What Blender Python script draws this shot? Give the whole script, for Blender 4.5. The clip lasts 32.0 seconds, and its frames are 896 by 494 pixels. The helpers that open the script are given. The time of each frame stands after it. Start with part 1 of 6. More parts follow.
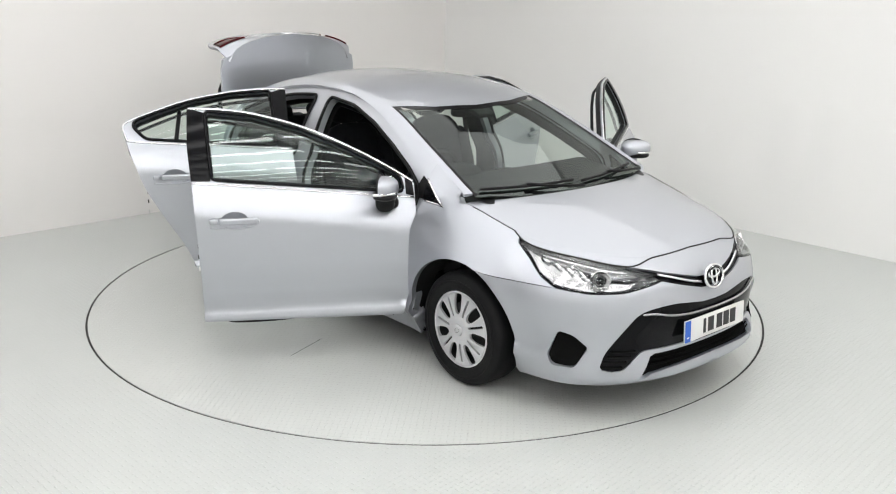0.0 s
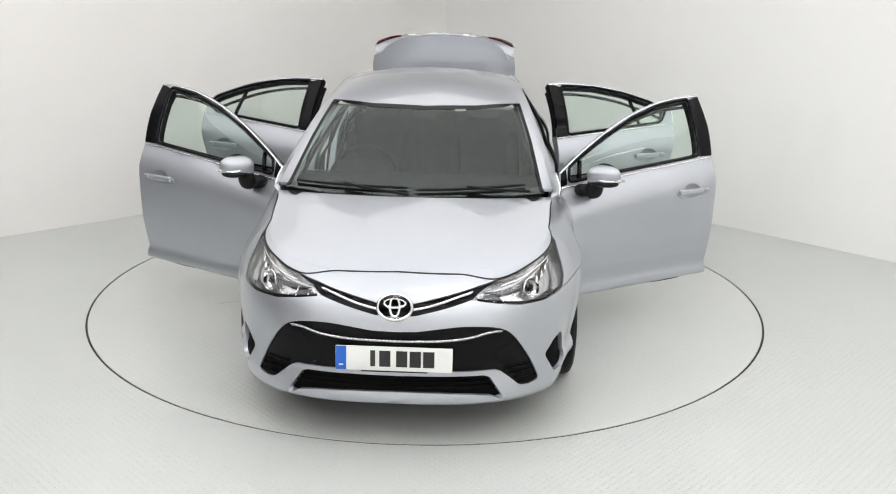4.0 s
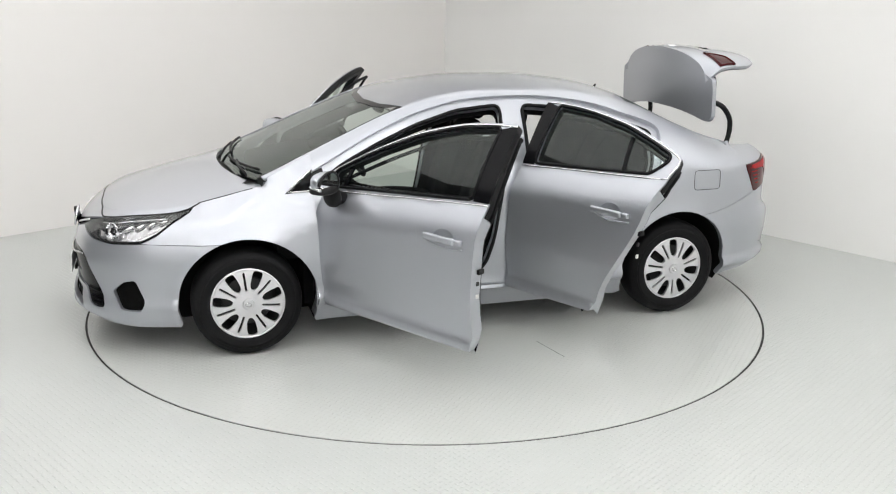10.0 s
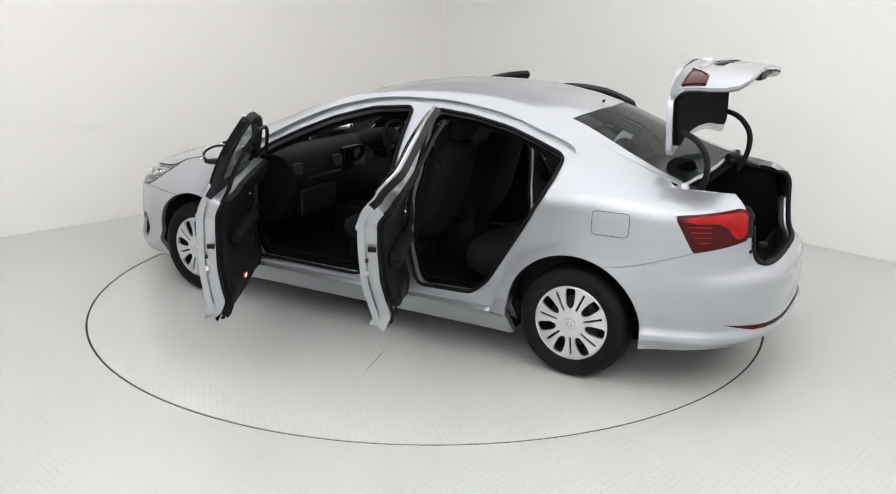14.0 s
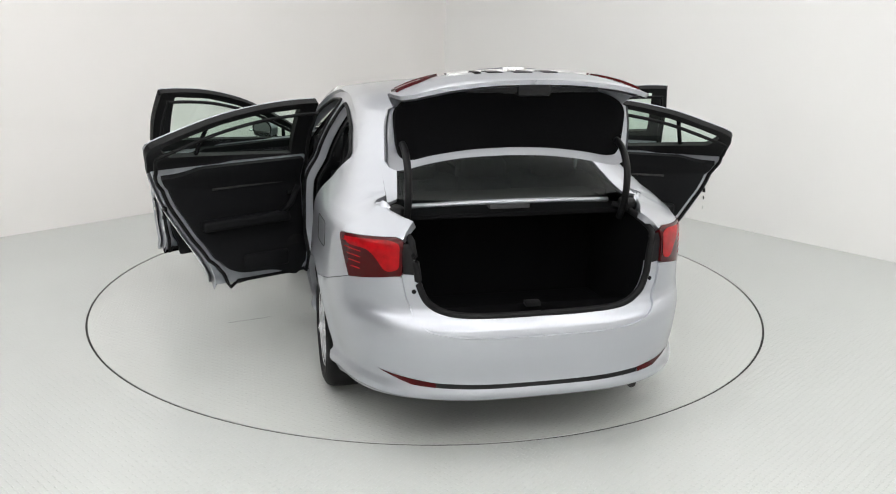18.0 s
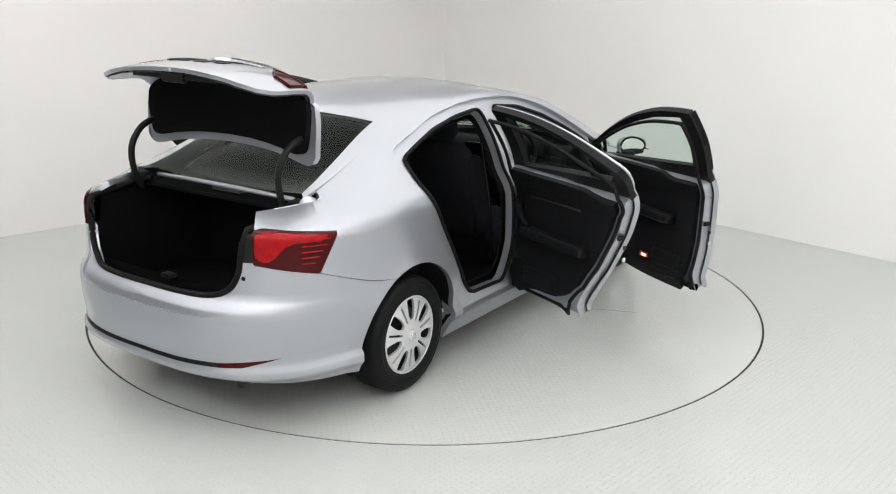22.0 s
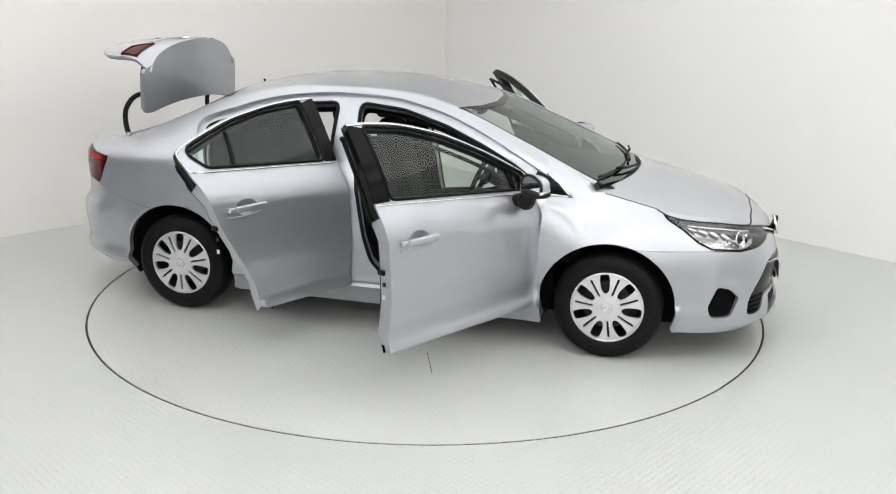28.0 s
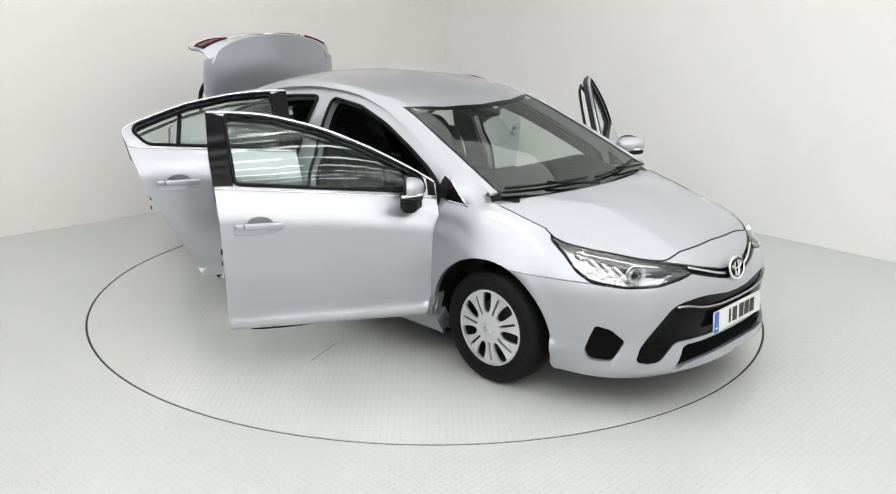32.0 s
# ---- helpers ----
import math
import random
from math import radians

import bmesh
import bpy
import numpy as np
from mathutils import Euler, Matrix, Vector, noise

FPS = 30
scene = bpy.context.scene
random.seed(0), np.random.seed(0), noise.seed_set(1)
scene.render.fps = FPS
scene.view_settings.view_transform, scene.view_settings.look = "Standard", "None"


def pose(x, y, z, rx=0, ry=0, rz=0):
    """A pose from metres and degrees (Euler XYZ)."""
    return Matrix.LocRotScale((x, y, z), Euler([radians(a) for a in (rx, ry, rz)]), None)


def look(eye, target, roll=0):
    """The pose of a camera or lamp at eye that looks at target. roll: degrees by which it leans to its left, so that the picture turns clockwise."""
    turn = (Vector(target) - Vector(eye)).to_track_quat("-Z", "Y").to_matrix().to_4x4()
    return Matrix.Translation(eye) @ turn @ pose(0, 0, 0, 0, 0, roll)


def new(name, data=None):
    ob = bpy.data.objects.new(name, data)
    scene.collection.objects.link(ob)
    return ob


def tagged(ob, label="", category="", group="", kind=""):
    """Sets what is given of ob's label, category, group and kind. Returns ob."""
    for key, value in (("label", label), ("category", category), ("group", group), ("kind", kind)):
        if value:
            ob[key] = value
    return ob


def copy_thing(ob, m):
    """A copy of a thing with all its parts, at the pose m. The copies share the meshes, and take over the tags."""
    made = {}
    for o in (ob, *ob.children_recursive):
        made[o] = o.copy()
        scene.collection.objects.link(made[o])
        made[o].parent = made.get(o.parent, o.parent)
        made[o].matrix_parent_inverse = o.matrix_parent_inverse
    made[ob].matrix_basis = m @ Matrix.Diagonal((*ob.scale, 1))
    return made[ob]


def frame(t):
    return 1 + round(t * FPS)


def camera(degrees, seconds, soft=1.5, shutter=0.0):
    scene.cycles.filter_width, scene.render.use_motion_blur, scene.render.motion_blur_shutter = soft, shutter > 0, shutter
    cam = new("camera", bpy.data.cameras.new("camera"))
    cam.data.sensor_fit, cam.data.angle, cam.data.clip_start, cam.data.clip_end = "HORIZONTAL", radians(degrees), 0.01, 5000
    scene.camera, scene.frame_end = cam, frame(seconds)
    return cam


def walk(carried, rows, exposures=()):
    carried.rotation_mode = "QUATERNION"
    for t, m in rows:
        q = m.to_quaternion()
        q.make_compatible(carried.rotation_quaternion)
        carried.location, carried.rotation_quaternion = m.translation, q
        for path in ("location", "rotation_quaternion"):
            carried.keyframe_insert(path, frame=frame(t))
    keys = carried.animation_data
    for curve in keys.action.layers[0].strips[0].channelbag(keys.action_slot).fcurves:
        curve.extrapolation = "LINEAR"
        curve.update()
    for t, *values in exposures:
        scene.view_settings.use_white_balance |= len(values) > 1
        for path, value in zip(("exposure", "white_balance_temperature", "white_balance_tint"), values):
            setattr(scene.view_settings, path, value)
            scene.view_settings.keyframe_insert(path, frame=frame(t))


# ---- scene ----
from mathutils.geometry import delaunay_2d_cdt

EYE = Vector((0.0, -5.9006, 2.0))
cam = camera(53.55, 32.0, 1.1)
_aim = EYE + Vector((0.02175, 0.96111, -0.27533))
walk(cam, [(0.0, look(EYE, _aim, 1.07)), (32.0, look(EYE, _aim, 1.07))], [(0.0, 0.0), (32.0, 0.0)])

# ---- world: a closed white photo studio, so only a faint grey outside ----
world = bpy.data.worlds.new("world")
scene.world = world
world.use_nodes = True
world.node_tree.nodes["Background"].inputs[0].default_value = (0.8, 0.85, 0.9, 1)
world.node_tree.nodes["Background"].inputs[1].default_value = 0.3
# first the strength of the added fill panels, then of the strip lights
FILL_POWER, STRIP = 1.10, 10.6


# ---- materials ----
def material(name, color, rough=0.5, metal=0.0, coat=0.0, spec=0.5, noise_scale=0.0, noise_amount=0.0,
             bump=0.0, bump_scale=200.0, transmission=0.0, ior=1.45, emit=0.0, alpha=1.0, coat_rough=0.04, rough_var=0.0):
    m = bpy.data.materials.new(name)
    m.use_nodes = True
    n, l = m.node_tree.nodes, m.node_tree.links
    b = n["Principled BSDF"]
    b.inputs["Base Color"].default_value = (*color, 1)
    b.inputs["Roughness"].default_value = rough
    b.inputs["Metallic"].default_value = metal
    b.inputs["Coat Weight"].default_value = coat
    b.inputs["Coat Roughness"].default_value = coat_rough
    b.inputs["Specular IOR Level"].default_value = spec
    b.inputs["IOR"].default_value = ior
    b.inputs["Transmission Weight"].default_value = transmission
    b.inputs["Alpha"].default_value = alpha
    if emit:
        b.inputs["Emission Color"].default_value = (*color, 1)
        b.inputs["Emission Strength"].default_value = emit
    co = n.new("ShaderNodeTexCoord")
    if noise_amount:
        t = n.new("ShaderNodeTexNoise")
        t.inputs["Scale"].default_value = noise_scale
        t.inputs["Detail"].default_value = 6
        l.new(co.outputs["Object"], t.inputs["Vector"])
        r = n.new("ShaderNodeMapRange")
        r.inputs["To Min"].default_value = 1 - noise_amount
        r.inputs["To Max"].default_value = 1 + noise_amount
        l.new(t.outputs["Fac"], r.inputs["Value"])
        v = n.new("ShaderNodeVectorMath")
        v.operation = "SCALE"
        v.inputs[0].default_value = color
        l.new(r.outputs[0], v.inputs["Scale"])
        l.new(v.outputs[0], b.inputs["Base Color"])
        if rough_var:
            q = n.new("ShaderNodeMapRange")
            q.inputs["To Min"].default_value = rough - rough_var
            q.inputs["To Max"].default_value = rough + rough_var
            l.new(t.outputs["Fac"], q.inputs["Value"])
            l.new(q.outputs[0], b.inputs["Roughness"])
    if bump:
        t = n.new("ShaderNodeTexNoise")
        t.inputs["Scale"].default_value = bump_scale
        t.inputs["Detail"].default_value = 3
        l.new(co.outputs["Object"], t.inputs["Vector"])
        u = n.new("ShaderNodeBump")
        u.inputs["Strength"].default_value = bump
        u.inputs["Distance"].default_value = 0.002
        l.new(t.outputs["Fac"], u.inputs["Height"])
        l.new(u.outputs[0], b.inputs["Normal"])
    return m


PAINT = material("silver_paint", (0.455, 0.471, 0.510), 0.38, 0.76, 0.9, coat_rough=0.03, noise_scale=900, noise_amount=0.05, bump=0.0)
BLACK = material("black_plastic", (0.006, 0.006, 0.0066), 0.5, spec=0.28, noise_scale=60, noise_amount=0.2, bump=0.25, bump_scale=900)
GLOSS = material("gloss_black", (0.004, 0.004, 0.005), 0.12, coat=0.0, spec=0.16, noise_scale=8, noise_amount=0.1)
RUBBER = material("rubber", (0.006, 0.006, 0.0066), 0.6, spec=0.2, noise_scale=40, noise_amount=0.25, bump=0.3, bump_scale=500)
TRIM = material("interior_trim", (0.0055, 0.0058, 0.0068), 0.6, spec=0.2, noise_scale=25, noise_amount=0.2, bump=0.12, bump_scale=260)
FABRIC = material("seat_fabric", (0.010, 0.0104, 0.0125), 0.92, spec=0.15, noise_scale=30, noise_amount=0.3, bump=0.15, bump_scale=240)
CARPET = material("carpet", (0.003, 0.003, 0.0036), 0.95, spec=0.15, noise_scale=80, noise_amount=0.4, bump=0.2, bump_scale=260)
HEADLINER = material("headliner", (0.30, 0.295, 0.28), 0.9, noise_scale=60, noise_amount=0.08, bump=0.3, bump_scale=900)
CHROME = material("chrome", (0.82, 0.82, 0.83), 0.08, 1.0, noise_scale=5, noise_amount=0.03)
ALLOY = material("wheel_cover_silver", (0.66, 0.66, 0.68), 0.34, 0.55, 0.6, noise_scale=120, noise_amount=0.04)
DARKMETAL = material("dark_metal", (0.05, 0.05, 0.05), 0.5, 0.7, noise_scale=30, noise_amount=0.3)
MIRROR = material("mirror_glass", (0.9, 0.9, 0.9), 0.02, 1.0)
RED = material("red_lens", (0.34, 0.002, 0.005), 0.14, spec=0.3, noise_scale=30, noise_amount=0.6)
DARKRED = material("dark_red_lens", (0.055, 0.001, 0.002), 0.12, spec=0.3, noise_scale=40, noise_amount=0.15)
WHITEPLATE = material("plate_white", (0.78, 0.78, 0.76), 0.4, noise_scale=20, noise_amount=0.03)
BLUE = material("plate_blue", (0.02, 0.12, 0.55), 0.4, noise_scale=20, noise_amount=0.05)
INK = material("ink", (0.02, 0.02, 0.02), 0.4)
ORANGE = material("door_lamp_red", (0.75, 0.10, 0.06), 0.2, coat=1.0)
DOORLAMP = material("door_lamp_glow", (1.0, 0.72, 0.60), 0.3, emit=1.6)
LABEL = material("paper_label", (0.7, 0.7, 0.68), 0.6, noise_scale=30, noise_amount=0.05)
FRAMEGREY = material("lamp_frame_grey", (0.75, 0.75, 0.75), 0.5, noise_scale=10, noise_amount=0.1)
LAMPGREY = material("lamp_bezel", (0.10, 0.10, 0.11), 0.18, 0.8, noise_scale=30, noise_amount=0.1)
GREY = material("grey_liner", (0.10, 0.10, 0.105), 0.8, noise_scale=30, noise_amount=0.2)


def glass_material(name, tint, mix, graze=0.9):
    """Thin car glass: mostly clear with a tint, mirror-like gloss growing at grazing angles."""
    m = bpy.data.materials.new(name)
    m.use_nodes = True
    n, l = m.node_tree.nodes, m.node_tree.links
    n.remove(n["Principled BSDF"])
    tr = n.new("ShaderNodeBsdfTransparent")
    tr.inputs[0].default_value = (*tint, 1)
    gl = n.new("ShaderNodeBsdfGlossy")
    gl.inputs["Roughness"].default_value = 0.01
    gl.inputs[0].default_value = (0.95, 1.0, 0.98, 1)
    fr = n.new("ShaderNodeLayerWeight")
    fr.inputs["Blend"].default_value = 0.5
    pw = n.new("ShaderNodeMath")
    pw.operation = "POWER"
    pw.inputs[1].default_value = 5.0
    l.new(fr.outputs["Facing"], pw.inputs[0])
    ad = n.new("ShaderNodeMath")
    ad.operation = "MULTIPLY_ADD"
    ad.inputs[1].default_value, ad.inputs[2].default_value = graze, mix
    l.new(pw.outputs[0], ad.inputs[0])
    mx = n.new("ShaderNodeMixShader")
    l.new(ad.outputs[0], mx.inputs[0])
    l.new(tr.outputs[0], mx.inputs[1])
    l.new(gl.outputs[0], mx.inputs[2])
    l.new(mx.outputs[0], n["Material Output"].inputs[0])
    return m


# near-black, puts the depth of intakes and fog recesses into colour; slats too
HOLE = material("dark_hole", (0.004, 0.004, 0.004), 0.8, spec=0.08, noise_scale=60, noise_amount=0.3)
DARKCHROME = material("dark_chrome", (0.42, 0.42, 0.43), 0.16, 1.0, noise_scale=20, noise_amount=0.1)
LAMPCHROME = material("lamp_chrome", (0.50, 0.50, 0.51), 0.18, 0.95, noise_scale=45, noise_amount=0.45)
GLASS = glass_material("tinted_glass", (0.76, 0.86, 0.80), 0.05)
SCREEN = glass_material("windscreen_glass", (0.66, 0.74, 0.69), 0.045)
REARGLASS = glass_material("rear_glass", (0.26, 0.31, 0.28), 0.008, 0.6)
LENS = glass_material("lamp_lens", (0.97, 0.97, 0.97), 0.03)


# ---- helpers for meshes ----
def pchip(xs, ys):
    """A smooth curve through a few points, with no overshoot."""
    xs, ys = np.array(xs, float), np.array(ys, float)
    if xs[0] > xs[-1]:
        xs, ys = xs[::-1], ys[::-1]
    h = np.diff(xs)
    d = np.diff(ys) / h
    m = np.zeros(len(xs))
    for i in range(1, len(xs) - 1):
        if d[i - 1] * d[i] > 0:
            w1, w2 = 2 * h[i] + h[i - 1], h[i] + 2 * h[i - 1]
            m[i] = (w1 + w2) / (w1 / d[i - 1] + w2 / d[i])
    m[0], m[-1] = d[0], d[-1]

    def f(x):
        x = np.clip(np.asarray(x, float), xs[0], xs[-1])
        i = np.clip(np.searchsorted(xs, x) - 1, 0, len(xs) - 2)
        t = (x - xs[i]) / h[i]
        return ((1 + 2 * t) * (1 - t) ** 2 * ys[i] + t * (1 - t) ** 2 * h[i] * m[i]
                + t * t * (3 - 2 * t) * ys[i + 1] + t * t * (t - 1) * h[i] * m[i + 1])
    return f


def link_mesh(name, verts, faces, mat, parent=None, label="", normals=None, smooth=True):
    me = bpy.data.meshes.new(name)
    me.from_pydata([tuple(v) for v in verts], [], faces)
    me.materials.append(mat)
    me.update()
    if smooth:
        me.polygons.foreach_set("use_smooth", [True] * len(me.polygons))
    if normals is not None and not me.validate():
        me.normals_split_custom_set_from_vertices([tuple(n) for n in normals])
    me.update()
    ob = new(name, me)
    ob.parent = parent
    if label:
        ob["label"] = label
    return ob


def part(name, bm, mat, parent=None, label="", smooth=True):
    """Links a bmesh as one mesh object under a thing or a part."""
    me = bpy.data.meshes.new(name)
    bm.to_mesh(me)
    bm.free()
    me.materials.append(mat)
    if smooth:
        me.polygons.foreach_set("use_smooth", [True] * len(me.polygons))
        me.set_sharp_from_angle(angle=radians(38))
    ob = new(name, me)
    ob.parent = parent
    if label:
        ob["label"] = label
    return ob


def dense(poly, step, closed=True):
    out = []
    n = len(poly)
    for i in range(n if closed else n - 1):
        a, b = poly[i], poly[(i + 1) % n]
        k = max(1, int(math.ceil(math.dist(a, b) / step)))
        out += [(a[0] + (b[0] - a[0]) * j / k, a[1] + (b[1] - a[1]) * j / k) for j in range(k)]
    if not closed:
        out.append(tuple(poly[-1]))
    return out


def rounded(poly, r=0.02, k=4):
    """Rounds the corners of a polygon."""
    out = []
    n = len(poly)
    for i in range(n):
        p, a, b = Vector(poly[i]), Vector(poly[i - 1]), Vector(poly[(i + 1) % n])
        ra = min(r, (a - p).length * 0.45)
        rb = min(r, (b - p).length * 0.45)
        s, e = p + (a - p).normalized() * ra, p + (b - p).normalized() * rb
        for j in range(k + 1):
            t = j / k
            out.append(tuple(s * (1 - t) ** 2 + p * 2 * t * (1 - t) + e * t * t))
    return out


def smooth_line(pts, k=6):
    """A Catmull-Rom line through plan points of any dimension."""
    P = [np.array(p, float) for p in pts]
    P = [2 * P[0] - P[1]] + P + [2 * P[-1] - P[-2]]
    out = []
    for i in range(1, len(P) - 2):
        for j in range(k):
            t = j / k
            a, b, c, d = P[i - 1:i + 3]
            out.append(0.5 * (2 * b + (c - a) * t + (2 * a - 5 * b + 4 * c - d) * t * t + (3 * b - a - 3 * c + d) * t ** 3))
    out.append(P[-2])
    return [tuple(p) for p in out]


def cut(poly, axis, value, keep_above):
    out = []
    n = len(poly)
    for i in range(n):
        a, b = poly[i], poly[(i + 1) % n]
        ia = a[axis] >= value if keep_above else a[axis] <= value
        ib = b[axis] >= value if keep_above else b[axis] <= value
        if ia:
            out.append(a)
        if ia != ib:
            t = (value - a[axis]) / (b[axis] - a[axis])
            p = [a[0] + (b[0] - a[0]) * t, a[1] + (b[1] - a[1]) * t]
            p[axis] = value
            out.append(tuple(p))
    return out


def inside(loops, q):
    """Even-odd test of many points against some closed loops."""
    odd = np.zeros(len(q), bool)
    x, y = q[:, 0:1], q[:, 1:2]
    for loop in loops:
        a = np.array(loop, float)
        b = np.roll(a, -1, 0)
        ax, ay, bx, by = a[:, 0], a[:, 1], b[:, 0], b[:, 1]
        cross = (ay > y) != (by > y)
        xi = ax + (y - ay) * (bx - ax) / np.where(by == ay, 1e-12, by - ay)
        odd ^= (np.sum(cross & (x < xi), 1) % 2).astype(bool)
    return odd


def fill(outer, holes, step):
    """Triangles that fill an outline with holes, over a grid of inner points."""
    loops = [outer, *holes]
    pts, edges = [], []
    for loop in loops:
        k = len(pts)
        pts += [tuple(p) for p in loop]
        edges += [(k + i, k + (i + 1) % len(loop)) for i in range(len(loop))]
    o = np.array(outer)
    lo, hi = o.min(0), o.max(0)
    nu, nv = max(2, round((hi[0] - lo[0]) / step[0])), max(2, round((hi[1] - lo[1]) / step[1]))
    gu, gv = np.meshgrid(np.linspace(lo[0], hi[0], nu + 1)[1:-1], np.linspace(lo[1], hi[1], nv + 1)[1:-1])
    grid = np.stack([gu.ravel(), gv.ravel()], 1)
    if len(grid):
        grid = grid[inside(loops, grid)]
        if len(grid):
            edge = np.array(pts)
            near = np.min(np.hypot(grid[:, None, 0] - edge[None, :, 0], grid[:, None, 1] - edge[None, :, 1]), 1)
            grid = grid[near > 0.25 * min(step)]
        pts += [tuple(p) for p in grid]
    v, _, f, _, _, _ = delaunay_2d_cdt([Vector(p) for p in pts], edges, [], 0, 1e-6)
    uv = np.array([tuple(p) for p in v])
    tri = np.array([list(t) for t in f])
    mid = uv[tri].mean(1)
    a, b, c = uv[tri[:, 0]], uv[tri[:, 1]], uv[tri[:, 2]]
    area = (b[:, 0] - a[:, 0]) * (c[:, 1] - a[:, 1]) - (b[:, 1] - a[:, 1]) * (c[:, 0] - a[:, 0])
    keep = inside(loops, mid) & (np.abs(area) > 1e-9)
    tri, area = tri[keep], area[keep]
    return uv, [list(t) if s > 0 else list(t[::-1]) for t, s in zip(tri.tolist(), area)]


def normal_of(surf, uv):
    e = 0.003
    du = surf(uv + np.array([e, 0])) - surf(uv - np.array([e, 0]))
    dv = surf(uv + np.array([0, e])) - surf(uv - np.array([0, e]))
    n = np.cross(du, dv)
    return n / np.maximum(np.linalg.norm(n, axis=1, keepdims=True), 1e-9)


def panel(name, surf, outer, holes=(), step=(0.05, 0.04), mat=None, parent=None, label="", out=1, lift=0.0,
          flange=0.02, side=1, both=False, back=0.0, meshed=False, bend=None, ease=None):
    """A sheet on a surface (u, v) -> (x, y, z), trimmed to an outline with holes and folded in at its edges.
    out: +1 where du x dv points outwards; side -1 mirrors it; both: the mirror image too; back: a second skin so deep behind."""
    outer = dense(outer, 0.03)
    holes = [dense(h, 0.02) for h in holes]
    uv, faces = fill(outer, holes, step)
    nrm = normal_of(surf, uv) * out
    pos = surf(uv) + nrm * lift
    if out < 0:
        faces = [f[::-1] for f in faces]
    if ease:
        t = np.array(faces)
        free = np.ones(len(pos), bool)
        rim = np.concatenate([np.array(q, float) for q in [outer, *holes]])
        for a in range(0, len(uv), 400):
            b = uv[a:a + 400]
            free[a:a + 400] = np.min(np.hypot(b[:, None, 0] - rim[None, :, 0], b[:, None, 1] - rim[None, :, 1]), 1) > 1e-5
        w = (ease(uv) * free)[:, None] * 0.6
        for _ in range(70):
            acc, num = np.zeros_like(pos), np.zeros((len(pos), 1))
            for i, j in ((0, 1), (1, 2), (2, 0)):
                for p, q in ((i, j), (j, i)):
                    np.add.at(acc, t[:, p], pos[t[:, q]])
                    np.add.at(num, t[:, p], 1)
            pos = pos + w * (acc / np.maximum(num, 1) - pos)
    if meshed:
        t = np.array(faces)
        fn = np.cross(pos[t[:, 1]] - pos[t[:, 0]], pos[t[:, 2]] - pos[t[:, 0]])
        nrm = np.zeros_like(pos)
        for k in range(3):
            np.add.at(nrm, t[:, k], fn)
        nrm = nrm / np.maximum(np.linalg.norm(nrm, axis=1, keepdims=True), 1e-9)
    if bend:
        nrm = bend(pos, nrm)
    P, N, F = [pos], [nrm], list(faces)
    count = len(pos)
    if back:
        P.append(surf(uv) + nrm * (lift - back))
        N.append(-nrm)
        F += [[k + count for k in f[::-1]] for f in faces]
        count += len(pos)
    if flange:
        for loop in [outer, *holes]:
            luv = np.array(loop, float)
            ln = normal_of(surf, luv) * out
            lp = surf(luv) + ln * lift
            P += [lp, lp - ln * flange]
            N += [np.zeros_like(lp)] * 2
            k = len(loop)
            F += [[count + a, count + (a + 1) % k, count + k + (a + 1) % k, count + k + a] for a in range(k)]
            count += 2 * k
    P, N = np.concatenate(P), np.concatenate(N)
    if side < 0:
        P, N, F = P * [1, -1, 1], N * [1, -1, 1], [f[::-1] for f in F]
    if both:
        F = F + [[k + len(P) for k in f[::-1]] for f in F]
        P, N = np.concatenate([P, P * [1, -1, 1]]), np.concatenate([N, N * [1, -1, 1]])
    return link_mesh(name, P, F, mat or PAINT, parent, label, N)


def sweep(name, pts, r, mat, parent=None, label="", n=8, flat=1.0, closed=False, up=None):
    """A tube or a strip of oval section along a line of points."""
    P = [Vector(p) for p in pts]
    verts, faces = [], []
    m = len(P)
    ref = Vector(up) if up else Vector((0.13, 0.2, 1))
    for i, p in enumerate(P):
        a = P[(i - 1) % m] if closed else P[max(i - 1, 0)]
        b = P[(i + 1) % m] if closed else P[min(i + 1, m - 1)]
        t = (b - a).normalized()
        x = t.cross(ref).normalized()
        y = x.cross(t).normalized()
        rr = r[i] if isinstance(r, (list, tuple)) else r
        verts += [p + x * (math.cos(2 * math.pi * k / n) * rr * flat) + y * (math.sin(2 * math.pi * k / n) * rr) for k in range(n)]
    for i in range(m if closed else m - 1):
        j = (i + 1) % m
        faces += [[i * n + k, i * n + (k + 1) % n, j * n + (k + 1) % n, j * n + k] for k in range(n)]
    if not closed:
        faces += [list(range(n))[::-1], [(m - 1) * n + k for k in range(n)]]
    return link_mesh(name, verts, faces, mat, parent, label)


def lathe(name, prof, mat, parent=None, label="", n=48, at=(0, 0, 0), axis=1):
    """A turned part about the y axis: rows of (radius, y)."""
    verts, faces = [], []
    for r, y in prof:
        verts += [(at[0] + r * math.cos(2 * math.pi * k / n), at[1] + y, at[2] + r * math.sin(2 * math.pi * k / n)) for k in range(n)]
    for i in range(len(prof) - 1):
        faces += [[i * n + k, (i + 1) * n + k, (i + 1) * n + (k + 1) % n, i * n + (k + 1) % n] for k in range(n)]
    ob = link_mesh(name, verts, faces, mat, parent, label)
    ob.data.set_sharp_from_angle(angle=radians(35))
    return ob


